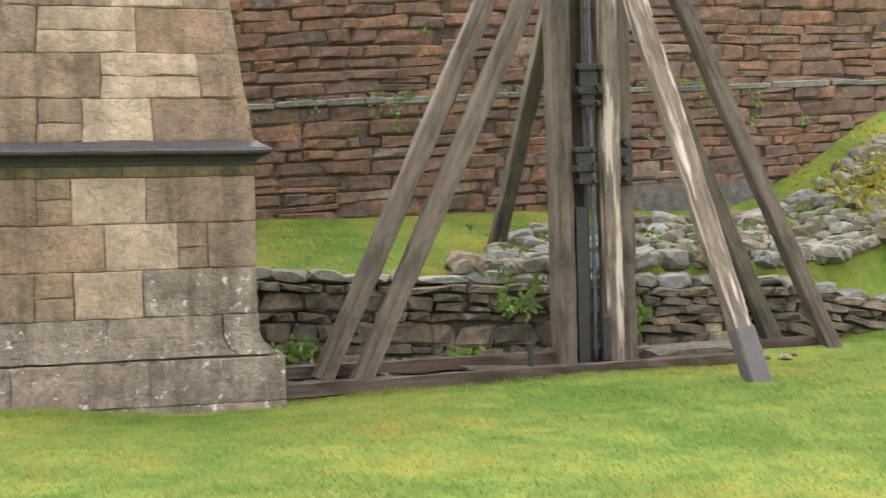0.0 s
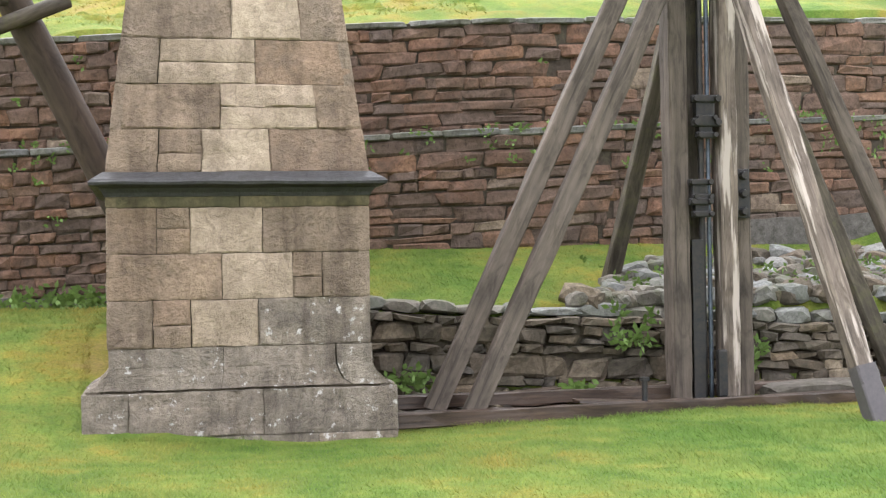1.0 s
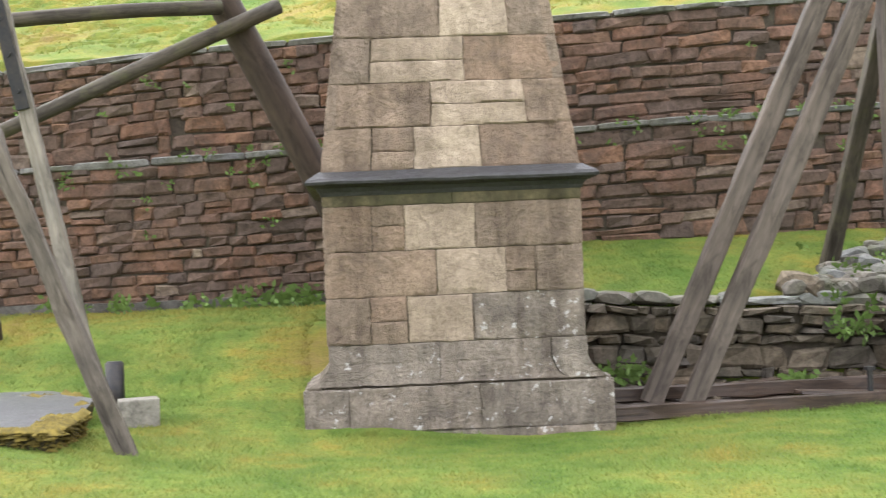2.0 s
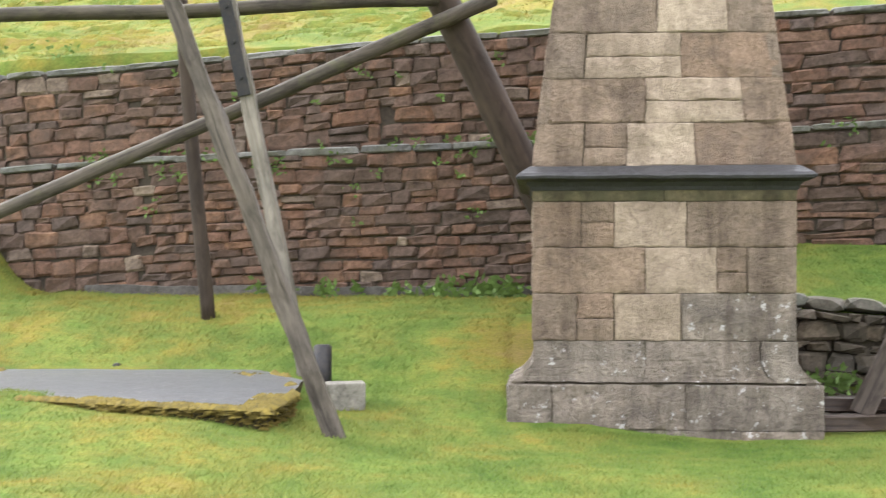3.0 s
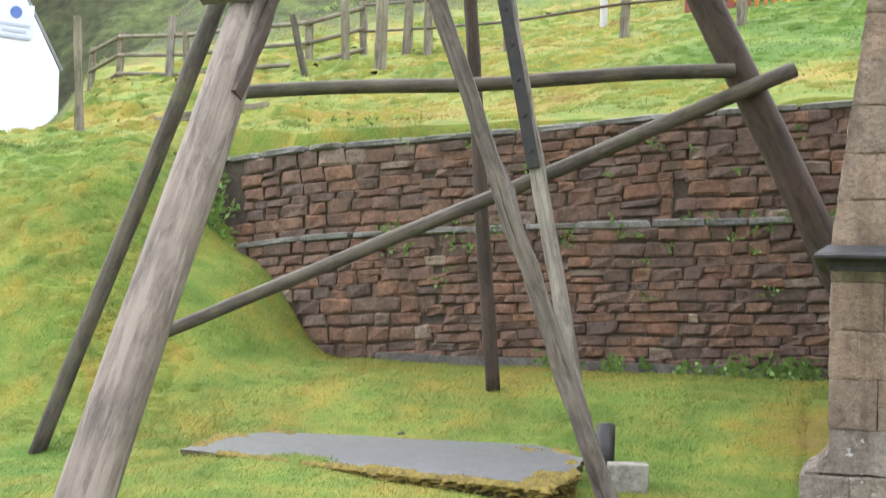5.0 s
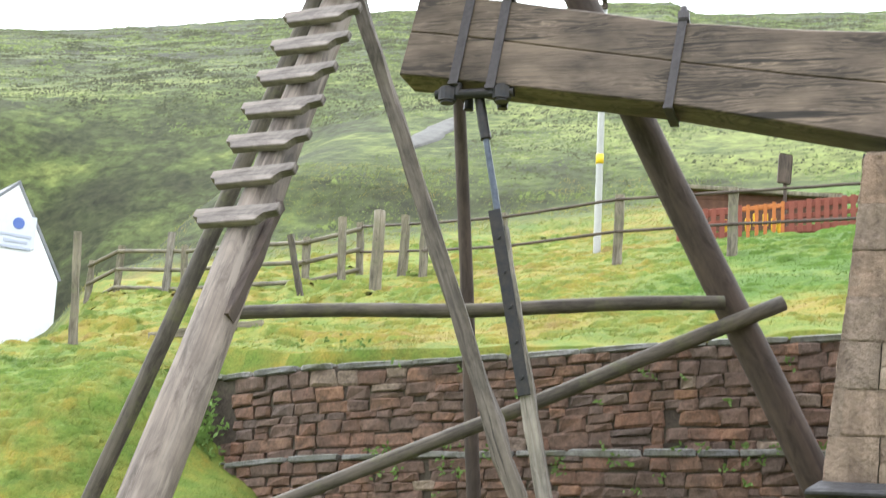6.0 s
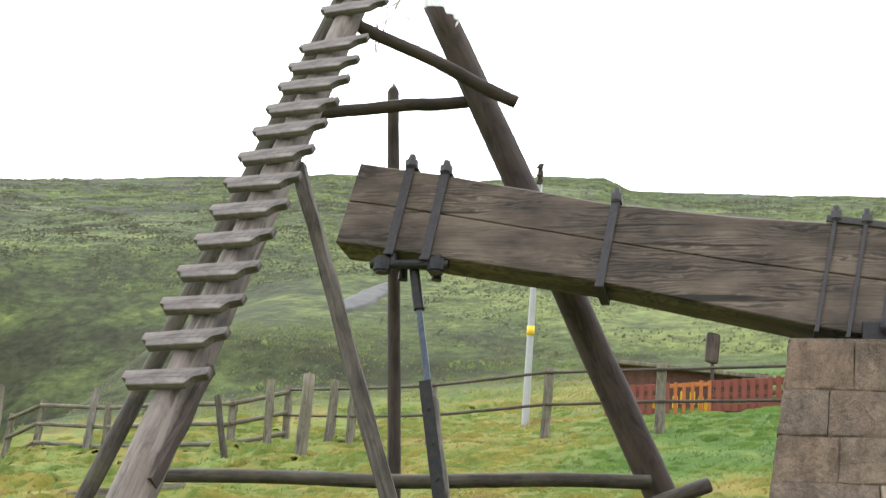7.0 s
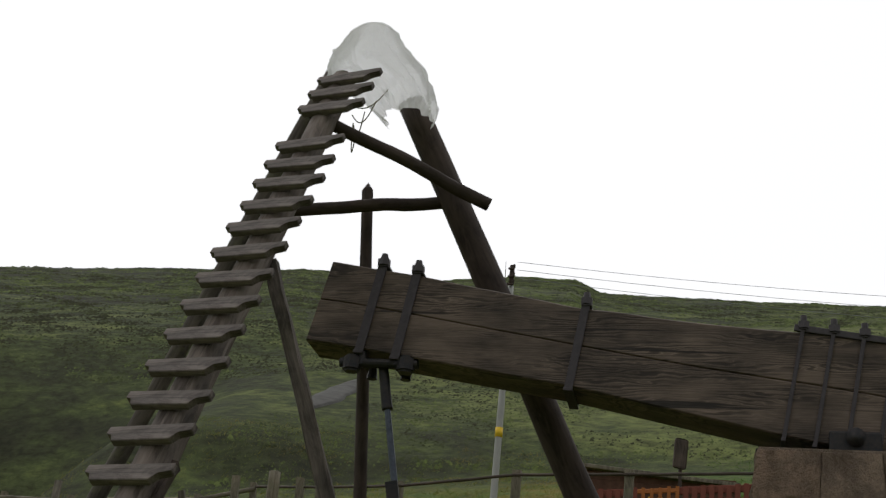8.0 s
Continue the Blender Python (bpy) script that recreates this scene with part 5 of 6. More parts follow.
part("foot_iron", bm_box(0.09, 0.08, 0.42, 0.02, 0.004), M_IRON, pump, "black iron shoe", at=Matrix.Translation((5.13, 8.27, 0.38)))

# sills, boards and earth at the frame's foot
for nm, a, b, w, h, lb in (("front_sill", (2.12, 7.72, 0.13), (6.6, 8.28, 0.12), 0.13, 0.09, "long wet brown timber sill along the lawn edge"), ("rear_sill", (2.2, 8.32, 0.22), (7.6, 8.70, 0.2), 0.12, 0.09, "wet dark timber sill under the braces")):
    o = thing(nm, lb, "timber sill", a)
    m, ln = along(a, b, (0, 0, 1))
    bmx = bm_baulk(ln, h, w, 0.02, seed=50)
    bmesh.ops.rotate(bmx, cent=(0, 0, 0), matrix=Matrix.Rotation(math.pi / 2, 3, "Y"), verts=bmx.verts)
    part("timber", bmx, M_SILL, o, at=m @ Matrix.Rotation(-math.pi / 2, 4, "Y"))
earth_v, earth_f = [], []
ex, ey = np.linspace(2.0, 7.9, 60), np.linspace(7.68, 9.1, 16)
for y in ey:
    for x in ex:
        earth_v.append((x, y + (x - 2.1) * 0.125 * (9.1 - y) / 1.4, gz(x, y) + 0.02 + 0.02 * noise.noise((x * 4, y * 4, 0)) + (0.02 if 7.9 < y < 8.9 else -0.03)))
for j in range(len(ey) - 1):
    for i in range(len(ex) - 1):
        a = j * len(ex) + i
        earth_f.append((a, a + 1, a + 1 + len(ex), a + len(ex)))
earth = new("bare_earth", mesh_data("bare_earth", earth_v, earth_f, M_DIRT, True))
tagged(earth, "strip of wet brown earth under the pump frame", "earth", kind="structure")
for i, (x, y, a, w) in enumerate(((4.2, 8.25, 0.15, 0.9), (4.55, 8.55, -0.1, 0.6), (6.05, 8.45, 0.05, 1.0), (3.6, 8.6, 0.25, 0.7))):
    o = part("broken_board" if i != 2 else "flat_stone", bm_box(w, 0.16, 0.03, 0.004, 0.008) if i != 2 else bm_rock(1.3, 0.5, 0.16, 5), M_SILL if i != 2 else M_LOW, None, "", at=Matrix.Translation((x, y, gz(x, y) + 0.075)) @ pose(0, 0, 0, random.uniform(-3, 3), random.uniform(-4, 4), math.degrees(a)))
    tagged(o, "broken wet board lying on the earth" if i != 2 else "pale flat stone lying on the earth", "board" if i != 2 else "stone")
o = part("iron_peg", bm_join(bm_cyl(0.025, 0.24, 10, centre=(0, 0, 0.12)), bm_cyl(0.06, 0.03, 12, centre=(0, 0, 0.015)), bm_cyl(0.045, 0.03, 10, centre=(0, 0, 0.235))), M_IRON, None, "", at=Matrix.Translation((4.32, 8.02, 0.14)))
tagged(o, "short rusty iron peg standing in the earth", "peg")

dv, df = [], []
for k in range(140):
    x, y = rng.uniform(2.2, 7.4), rng.uniform(7.95, 8.95)
    s = rng.uniform(0.03, 0.12)
    m = Matrix.Translation((x, y + (x - 2.1) * 0.06, gz(x, y) + 0.05)) @ Euler((rng.uniform(-0.4, 0.4), rng.uniform(-0.4, 0.4), rng.uniform(0, 6))).to_matrix().to_4x4() @ Matrix.Diagonal((s * 1.7, s * 1.1, s * 0.6, 1))
    me = rock_meshes[rng.randrange(6)]
    o = len(dv)
    dv += [tuple(m @ v.co) for v in me.vertices]
    df += [tuple(o + q for q in p.vertices) for p in me.polygons]
tagged(new("stone_litter", mesh_data("stone_litter", dv, df, M_LOW)), "small stones littering the wet earth", "stones", kind="stuff")

# ---- shaft cover ----
slab = thing("shaft_cover", "flat wet grey concrete cover slab with mossy rim", "slab", (-3.5, 7.6, 0.2))
OUT = [(-5.06, 7.05), (-4.2, 6.78), (-3.31, 6.52), (-2.6, 6.34), (-1.95, 6.2), (-1.90, 7.0), (-1.97, 7.85), (-2.69, 8.80), (-3.76, 9.02), (-4.73, 8.80), (-5.15, 7.9)]


def slab_z(x, y):
    return 0.355 + 0.045 * (y - 6.2)


def bm_slab():
    bm = bmesh.new()
    pts = []
    for (x0, y0), (x1, y1) in zip(OUT, OUT[1:] + OUT[:1]):
        for k in range(5):
            f = k / 5
            x, y = x0 + (x1 - x0) * f, y0 + (y1 - y0) * f
            j = 0.03 * noise.noise((x * 4, y * 4, 2))
            pts.append((x + j, y + j))
    top = [bm.verts.new((x, y, slab_z(x, y))) for x, y in pts]
    c = bm.verts.new((-3.5, 7.6, slab_z(-3.5, 7.6) + 0.01))
    for i in range(len(pts)):
        k = (i + 1) % len(pts)
        bm.faces.new((top[i], top[k], c))
    return bm


def bm_slab_edge():
    """The slab's broken edge, stepping in and out, down into the turf."""
    bm = bmesh.new()
    rings = []
    for j, dz in enumerate((0.003, 0.05, 0.12, 0.2, 0.3)):
        ring = []
        for (x0, y0), (x1, y1) in zip(OUT, OUT[1:] + OUT[:1]):
            for k in range(16):
                x, y = x0 + (x1 - x0) * k / 16, y0 + (y1 - y0) * k / 16
                q = 1 + (0.012 if 0 < j else 0.0) * noise.noise((x * 6, y * 6, dz * 14)) - 0.008 * j
                ring.append(bm.verts.new((-3.5 + (x + 3.5) * q + 0.03 * noise.noise((x * 4, y * 4, 2)), 7.6 + (y - 7.6) * q + 0.03 * noise.noise((x * 4, y * 4, 2)), slab_z(x, y) - dz)))
        rings.append(ring)
    for a, b in zip(rings, rings[1:]):
        for s in range(len(a)):
            t = (s + 1) % len(a)
            bm.faces.new((b[s], b[t], a[t], a[s]))
    return bm


part("concrete_top", bm_slab(), M_CONCRETE, slab)
part("edge", bm_slab_edge(), M_EDGE, slab, "dark earthy broken slab edge")
mv, mf = [], []
for (x0, y0), (x1, y1) in zip(OUT, OUT[1:] + OUT[:1]):
    for k in range(1100 if y0 + y1 < 13.4 and x0 > -4.3 or x0 + x1 > -4.0 else 420):
        f = random.random()
        x, y = x0 + (x1 - x0) * f, y0 + (y1 - y0) * f
        front = y < 7.0
        inn = random.random() ** 2 * (0.28 if (front and x > -3.4) or y > 8 else 0.1)
        dx, dy = -3.5 - x, 7.6 - y
        dl = math.hypot(dx, dy)
        x, y = x + dx / dl * inn, y + dy / dl * inn
        if noise.noise((x * 2.2, y * 2.2, 4)) < (-0.5 if y < 7 and x > -3.8 else 0.0):
            continue
        s = random.uniform(0.02, 0.06)
        z = slab_z(x, y) - (0.02 if inn > 0.02 else 0.22 * random.random() ** 2.2 if x > -3.6 and y < 7.4 else random.uniform(0, 0.10))
        if slab_z(x, y) - z > 0.06:
            s *= 0.55
        o = len(mv)
        for a in range(6):
            mv.append((x + math.cos(a * 1.047) * s * random.uniform(0.7, 1.2), y + math.sin(a * 1.047) * s * random.uniform(0.7, 1.2), z))
        mv.append((x, y, z + s * 0.75))
        mf += [(o + a, o + (a + 1) % 6, o + 6) for a in range(6)]
moss = new("moss", mesh_data("moss", mv, mf, M_MOSS, True))
moss.parent = slab
moss.matrix_parent_inverse = slab.matrix_basis.inverted()
tagged(moss, "orange-green moss along the slab rim", kind="stuff")
block = part("concrete_block", bm_box(0.30, 0.26, 0.36, 0.015, 0.008), M_BLOCK, None, "", at=Matrix.Translation((-1.60, 7.62, 0.26)) @ pose(0, 0, 0, 0, 0, 14))
tagged(block, "pale concrete block beside the shaft cover", "block")
pipe = part("pump_pipe", bm_cyl(0.075, 0.5, 16, bevel=0.012, centre=(0, 0, 0.1)), M_IRON, None, "", True, Matrix.Translation((-1.83, 7.95, 0.36)))
tagged(pipe, "short black iron pump pipe beside the slab", "pipe")
knob = part("lifting_ring", bm_cyl(0.035, 0.05, 10, bevel=0.01), M_IRON, None, "", True, Matrix.Translation((-3.72, 8.55, slab_z(0, 8.55) + 0.02)))
tagged(knob, "small black iron lug on the slab", "lug")

# ---- fences ----
def post_fence(points, name, label, w, hts, group):
    out = []
    for i, (x, y, h) in enumerate(points):
        z = gz(x, y)
        o = part(name, bm_baulk(h + 0.25, w, w, 0.03, seed=60 + i, seg=6, edge=0.015), M_FENCE, None, "", at=Matrix.Translation((x, y, z - 0.25)) @ pose(0, 0, 0, random.uniform(-2, 2), random.uniform(-3, 3), random.uniform(-10, 10)))
        tagged(o, label, "fence post", group)
        out.append((x, y, z, h))
    return out


def rails(posts, levels, r, material, label, group):
    for (xa, ya, za, ha), (xb, yb, zb, hb) in zip(posts, posts[1:]):
        for f in levels:
            o = log("fence_rail", (xa, ya - 0.06, za + ha * f), (xb, yb - 0.06, zb + hb * f), r, r, material, None, "", 3, 0.006, 0, (0, 0.1, 1))
            tagged(o, label, "fence rail", group)


pf = post_fence([(0.35, 18.2, 1.15), (-1.65, 18.5, 1.1), (-3.52, 19.0, 1.15), (-5.55, 19.6, 1.1)], "fence_post", "square weathered timber fence post", 0.15, None, "fence on the bank")
rails(pf + [(-7.4, 21.0, gz(-7.4, 21), 1.1), (-9.2, 22.6, gz(-9.2, 22.6), 1.1)], (0.92, 0.45), 0.025, M_RAIL, "thin brown fence rail", "rails on the bank")
pf2 = post_fence([(-7.4, 21.0, 1.1), (-7.9, 21.2, 1.15), (-8.75, 20.4, 1.25), (-9.2, 22.6, 1.1), (-10.2, 22.2, 1.05), (-12.2, 23.2, 1.1), (-13.6, 23.8, 1.1), (-15.8, 24.8, 1.1), (-16.7, 25.1, 1.15), (-8.1, 21.9, 1.0)], "fence_post", "leaning grey timber fence post in rough grass", 0.13, None, "old fence posts")
line = [pf2[i] for i in (3, 4, 5, 6, 7, 8)]
rails(line, (0.88, 0.5, 0.12), 0.045, M_FENCE, "grey timber fence rail", "rails of the old fence")
gp = part("gate_post", bm_log(1.6, 0.11, 0.10, 12, 8, 0.02, 3, 0.03), M_FENCE, None, "", True, Matrix.Translation((-7.63, 19.0, gz(-7.63, 19) - 0.2)))
tagged(gp, "stout round mossy gate post in the grass", "gate post")
sp = part("leaning_post", bm_baulk(1.35, 0.10, 0.10, 0.03, seed=71, seg=6), M_POLE_MOSSY, None, "", at=Matrix.Translation((-8.75, 18.6, gz(-8.75, 18.6) - 0.15)) @ pose(0, 0, 0, 0, -14, 0))
tagged(sp, "thin post leaning over in the grass", "post")
lp2 = part("near_post", bm_baulk(1.85, 0.10, 0.10, 0.03, seed=72, seg=8), M_FENCE, None, "", at=Matrix.Translation((-10.25, 14.0, gz(-10.25, 14) - 0.2)) @ pose(0, 0, 0, 0, -4, 5))
tagged(lp2, "thin mossy fence post on the bank edge", "fence post")
wp = part("white_post", bm_baulk(1.6, 0.14, 0.12, 0.02, seed=73, seg=6), M_RODWOOD, None, "", at=Matrix.Translation((-14.1, 23.9, gz(-14.1, 23.9) - 0.25)) @ pose(0, 0, 0, 0, 1, 5))
tagged(wp, "pale bleached post by the old fence", "post")
kb = baulk("lying_timber", (-8.9, 13.6, gz(-8.9, 13.6) + 0.05), (-7.4, 13.9, gz(-7.4, 13.9) + 0.06), 0.10, 0.09, M_FENCE, None, "", 74)
tagged(kb, "grey timber lying in the grass", "timber")

# tall pale pole with a yellow band and wires
zp = gz(-4.73, 24.0)
pole = thing("tall_pole", "tall pale pole with a yellow band carrying wires", "pole", (-4.73, 24.0, zp))
log("shaft", (-4.73, 24.0, zp - 0.3), (-4.73, 24.0, 12.6), 0.078, 0.06, M_STEELPOLE, pole, "", 14, 0.0)
part("band", bm_cyl(0.079, 0.2, 20), M_YELLOW, pole, "yellow band", True, Matrix.Translation((-4.73, 24.0, 9.38)))
part("tip", bm_cyl(0.052, 0.5, 14), M_POLE_DARK, pole, "dark pole head", True, Matrix.Translation((-4.73, 24.0, 12.82)))
for dz in (0.0, 0.18, 0.36):
    part("insulator", bm_join(bm_box(0.13, 0.06, 0.04, 0.01), bm_cyl(0.025, 0.08, 10, centre=(0.06, 0, 0.05))), M_POLE_DARK, pole, at=Matrix.Translation((-4.73, 23.9, 12.6 + dz)))


def wire(p0, p1, sag, r=0.005):
    cu = bpy.data.curves.new("overhead_wire", "CURVE")
    cu.dimensions = "3D"
    cu.bevel_depth = r
    s = cu.splines.new("POLY")
    s.points.add(16)
    for i in range(17):
        f = i / 16
        p = Vector(p0).lerp(Vector(p1), f)
        s.points[i].co = (p.x, p.y, p.z - sag * 4 * f * (1 - f), 1)
    cu.materials.append(M_WIRE)
    o = new("overhead_wire", cu)
    tagged(o, "thin grey overhead wire", "wire", "overhead wires")


for dz in (0.0, 0.18, 0.36):
    wire((-4.6, 23.9, 12.75 + dz), (14.0, 34.0, 15.6 + dz * 2.2), 0.3)
    wire((-4.86, 23.9, 12.75 + dz), (-11.5, 62.0, 26.0 + dz * 2.2), 0.8)

# ---- red picket fence and low brown shed ----
red = thing("red_picket_fence", "faded red picket fence on the green bank", "fence", (-1.4, 24, 8))
x = -3.1
while x < 1.6:
    y = 24.0 + 0.05 * (x + 3)
    z = 7.61 + (x + 3.1) * 0.10
    open_bay = -1.92 < x < -1.1
    part("picket", bm_box(0.07 if open_bay else 0.10, 0.025, 0.64 + 0.03 * math.sin(x * 9), 0.006, 0, (0, 0, 0.33)), M_ORANGE if open_bay else M_RED, red, "orange upright" if open_bay else "", at=Matrix.Translation((x, y, z)))
    x += 0.165
for f, deep in ((0.06, 0.16), (0.33, 0.10), (0.555, 0.15)):
    for xa, xb in ((-3.15, -1.95), (-1.1, 1.6)):
        baulk("rail", (xa, 24.03 + 0.05 * (xa + 3.1), 7.63 + (xa + 3.1) * 0.1 + f), (xb, 24.03 + 0.05 * (xb + 3.1), 7.63 + (xb + 3.1) * 0.1 + f), deep, 0.03, M_RED, red, "", 80)
baulk("rail", (-1.95, 24.07, 8.31), (-1.1, 24.11, 8.395), 0.09, 0.03, M_ORANGE, red, "orange top rail", 81)
shed = thing("brown_shed", "low brown boarded shed behind the red fence", "shed", (-2, 26.5, 8))
for k in range(5):
    part("board", bm_box(3.4, 0.04, 0.2, 0.01), M_BROWN, shed, at=Matrix.Translation((-1.7, 26.3, 8.35 + k * 0.2)) @ pose(0, 0, 0, 0, 2, 0))
part("roof_edge", bm_box(3.6, 1.6, 0.09, 0.02), M_FENCE, shed, at=Matrix.Translation((-1.7, 26.9, 9.22)) @ pose(0, 0, 0, 0, 5, 0))
for xx in (-2.25, -1.8, -1.65, -1.46, -1.3, -1.18):
    o = part("yellow_marker", bm_box(0.11, 0.05, 0.26, 0.03), M_YELLOW, None, "", at=Matrix.Translation((xx, 24.3, gz(xx, 24.3) + 0.24 + 0.1 * math.sin(xx * 7))) @ pose(0, 0, 0, 0, 0, 10))
    tagged(o, "yellow marker behind the red fence", "marker", "yellow markers")
sign = thing("wooden_sign", "small brown wooden sign on a post", "sign", (-1.05, 24.6, 8))
part("post", bm_box(0.07, 0.07, 1.7, 0.008, 0, (0, 0, 0.85)), M_RAIL, sign, at=Matrix.Translation((-1.1, 24.6, 7.75)))
part("board", bm_box(0.28, 0.05, 0.62, 0.05), M_RAIL, sign, at=Matrix.Translation((-1.1, 24.55, 9.25)) @ pose(0, 0, 0, 0, 4, 25))

# ---- white house ----
house = thing("white_house", "whitewashed house gable with a slate roof and sign", "house", (-33, 47, 8.5))
HM = Matrix.Translation((-32.75, 46.0, 0)) @ pose(0, 0, 0, 0, 0, 52)
hw, eave, ridge, base = 2.15, 11.5, 15.25, 6.8


def bm_gable():
    bm = bmesh.new()
    prof = [(-4.4, base), (hw, base), (hw - 0.08, eave), (0, ridge), (-4.4, ridge - 4.0)]
    a = [bm.verts.new((x, 0, z)) for x, z in prof]
    b = [bm.verts.new((x, 9, z)) for x, z in prof]
    bm.faces.new(a)
    bm.faces.new(b[::-1])
    for i in range(5):
        k = (i + 1) % 5
        bm.faces.new((a[k], a[i], b[i], b[k]))
    return bm


part("wall", bm_gable(), M_WHITE, house, at=HM)
for run, drop in ((hw, ridge - eave), (-4.4, 4.0)):
    ln = math.hypot(run, drop) + 0.15
    m = HM @ Matrix.Translation((run / 2, 4.52, ridge - drop / 2 + 0.07)) @ Matrix.Rotation(math.copysign(math.atan2(drop, abs(run)), run), 4, "Y")
    part("roof", bm_box(ln, 9.1, 0.12, 0.01), M_ROOF, house, "grey slate roof", at=m)
part("chimney", bm_box(0.3, 0.4, 1.1, 0.03), M_WHITE, house, "white chimney", at=HM @ Matrix.Translation((-0.75, 1.4, ridge - 0.1)))
board = part("sign_board", bm_box(1.6, 0.04, 1.35, 0.01), M_PALEPANEL, house, "pale sign board with a blue round mark", at=HM @ Matrix.Translation((0.1, -0.03, 13.3)))
disc = bm_cyl(0.24, 0.03, 20)
bmesh.ops.rotate(disc, cent=(0, 0, 0), matrix=Matrix.Rotation(math.pi / 2, 3, "X"), verts=disc.verts)
part("round_mark", disc, M_BLUE, board, "blue round mark", at=HM @ Matrix.Translation((0.15, -0.07, 13.62)))
for k, w in enumerate((1.3, 1.0, 1.3)):
    part("bar", bm_box(w, 0.02, 0.12, 0.005), M_LETTER, board, "grey bar of lettering", at=HM @ Matrix.Translation((0.1, -0.065, 13.1 - 0.25 * k)))
for k in range(14):
    x, y = -29.6 + random.uniform(-0.6, 1.8), 44.6 + random.uniform(-1, 1)
    s = random.uniform(0.3, 0.7)
    o = part("boulder", bm_rock(s * 1.3, s, s * 0.7, k), M_LOW, None, "", at=Matrix.Translation((x, y, gz(x, y) + 0.1)))
    tagged(o, "dark boulder in the pile by the house", "boulder", "boulders by the house")

# pale scree on the fell
for name, cx, cy, sx, sy in (("scree_patch", -18.4, 57.0, 0.9, 5.2),):
    v, f = [], []
    for j in range(13):
        for i in range(9):
            u, w = i / 8 * 2 - 1, j / 12 * 2 - 1
            k = math.sqrt(max(0.02, 1 - w * w)) * (1 + 0.35 * noise.noise((w * 3, i * 0.3, cx)))
            x, y = cx + u * sx * k - w * 0.3, cy + w * sy
            v.append((x, y, gz(x, y) + 0.12 * (1 - abs(u)) + (0.06 if abs(u) < 0.9 else -0.2)))
    for j in range(12):
        for i in range(8):
            a = j * 9 + i
            f.append((a, a + 1, a + 10, a + 9))
    o = new(name, mesh_data(name, v, f, M_SCREE, True))
    tagged(o, "pale grey scree scar on the fell", "scree", kind="structure")

# ---- plants ----
def leaf_cloud(name, spots, label, leaf=0.05, per=16, spread=0.07, material=None):
    v, f = [], []
    for x, y, z, s in spots:
        for _ in range(int(per * s)):
            c = Vector((random.gauss(0, spread * s), random.gauss(-0.04, 0.025), random.gauss(0, spread * s * 0.8)))
            a = random.uniform(0, 6.28)
            t = Vector((math.cos(a), -abs(random.gauss(0.3, 0.3)), math.sin(a) * 0.7 + 0.3)).normalized()
            sd = t.cross(Vector((0, 1, 0.2))).normalized() * leaf * random.uniform(0.18, 0.36)
            ln = leaf * random.uniform(0.7, 1.7)
            b = Vector((x, y, z)) + c
            o = len(v)
            v += [tuple(b), tuple(b + t * ln * 0.5 + sd), tuple(b + t * ln), tuple(b + t * ln * 0.5 - sd)]
            f.append((o, o + 1, o + 2, o + 3))
    ob = new(name, mesh_data(name, v, f, material or M_LEAF))
    return tagged(ob, label, "plants", kind="stuff")


spots = []
for _ in range(64):
    x = random.uniform(-4.8, 9)
    spots.append((x, 11.26, float(ledge_z(x)) - abs(random.gauss(0.12, 0.25)), random.uniform(0.4, 1.0)))
for _ in range(40):
    x = random.uniform(-5, 9)
    spots.append((x, 11.25, float(ledge_z(x)) + 0.03, random.uniform(0.4, 0.9)))
for _ in range(25):
    x = random.uniform(-6, 9)
    spots.append((x, 11.40, random.uniform(2.8, 3.8), random.uniform(0.3, 0.8)))
for _ in range(12):
    x = random.uniform(1.5, 8.5)
    spots.append((x, 11.27, float(ledge_z(x)) - abs(random.gauss(0.05, 0.16)), random.uniform(0.5, 1.2)))
leaf_cloud("wall_weeds", spots, "small green weeds growing from the wall joints", 0.05, 10, 0.05)
leaf_cloud("wall_end_bramble", [(random.gauss(-7.1, 0.10), 11.62, random.gauss(2.66, 0.2), 1.0) for _ in range(26)], "dark green bramble leaves at the wall end", 0.07, 14, 0.08)
spots = [(random.uniform(-3.2, -0.3), random.uniform(10.95, 11.25), 0, random.uniform(0.5, 1.4)) for _ in range(30)]
spots = [(x, y, gz(x, y) + 0.06, s) for x, y, z, s in spots]
spots += [(random.gauss(4.55, 0.12), 9.0, random.uniform(0.55, 0.95), 0.8) for _ in range(8)] + [(random.gauss(3.9, 0.15), 8.6, 0.25, 0.8) for _ in range(5)] + [(random.gauss(2.4, 0.12), 8.9, 0.35, 1.0) for _ in range(6)] + [(random.gauss(5.7, 0.1), 8.98, random.uniform(0.3, 0.6), 0.7) for _ in range(6)]
spots += [(random.gauss(-7.3, 0.1), 11.72, random.uniform(2.75, 3.35), 1.3) for _ in range(22)]
leaf_cloud("nettles", spots, "bright green nettles at the wall foot", 0.075, 16, 0.06)


spots = [(random.gauss(8.9, 0.25), random.gauss(9.8, 0.35), 0, random.uniform(0.6, 1.3)) for _ in range(46)]
leaf_cloud("yellow_stonecrop", [(x, y, gz(x, y) + 0.12 * random.random() + 0.12, s) for x, y, z, s in spots], "yellow flowering plants over the rubble bank", 0.06, 18, 0.09, M_BLOOM)
leaf_cloud("rubble_weeds", [(x, y, gz(x, y) + 0.12, 0.6) for x, y in ((random.uniform(4.5, 8.6), random.uniform(9.3, 10.4)) for _ in range(46))], "small green weeds between the rubble stones", 0.05, 14, 0.07)


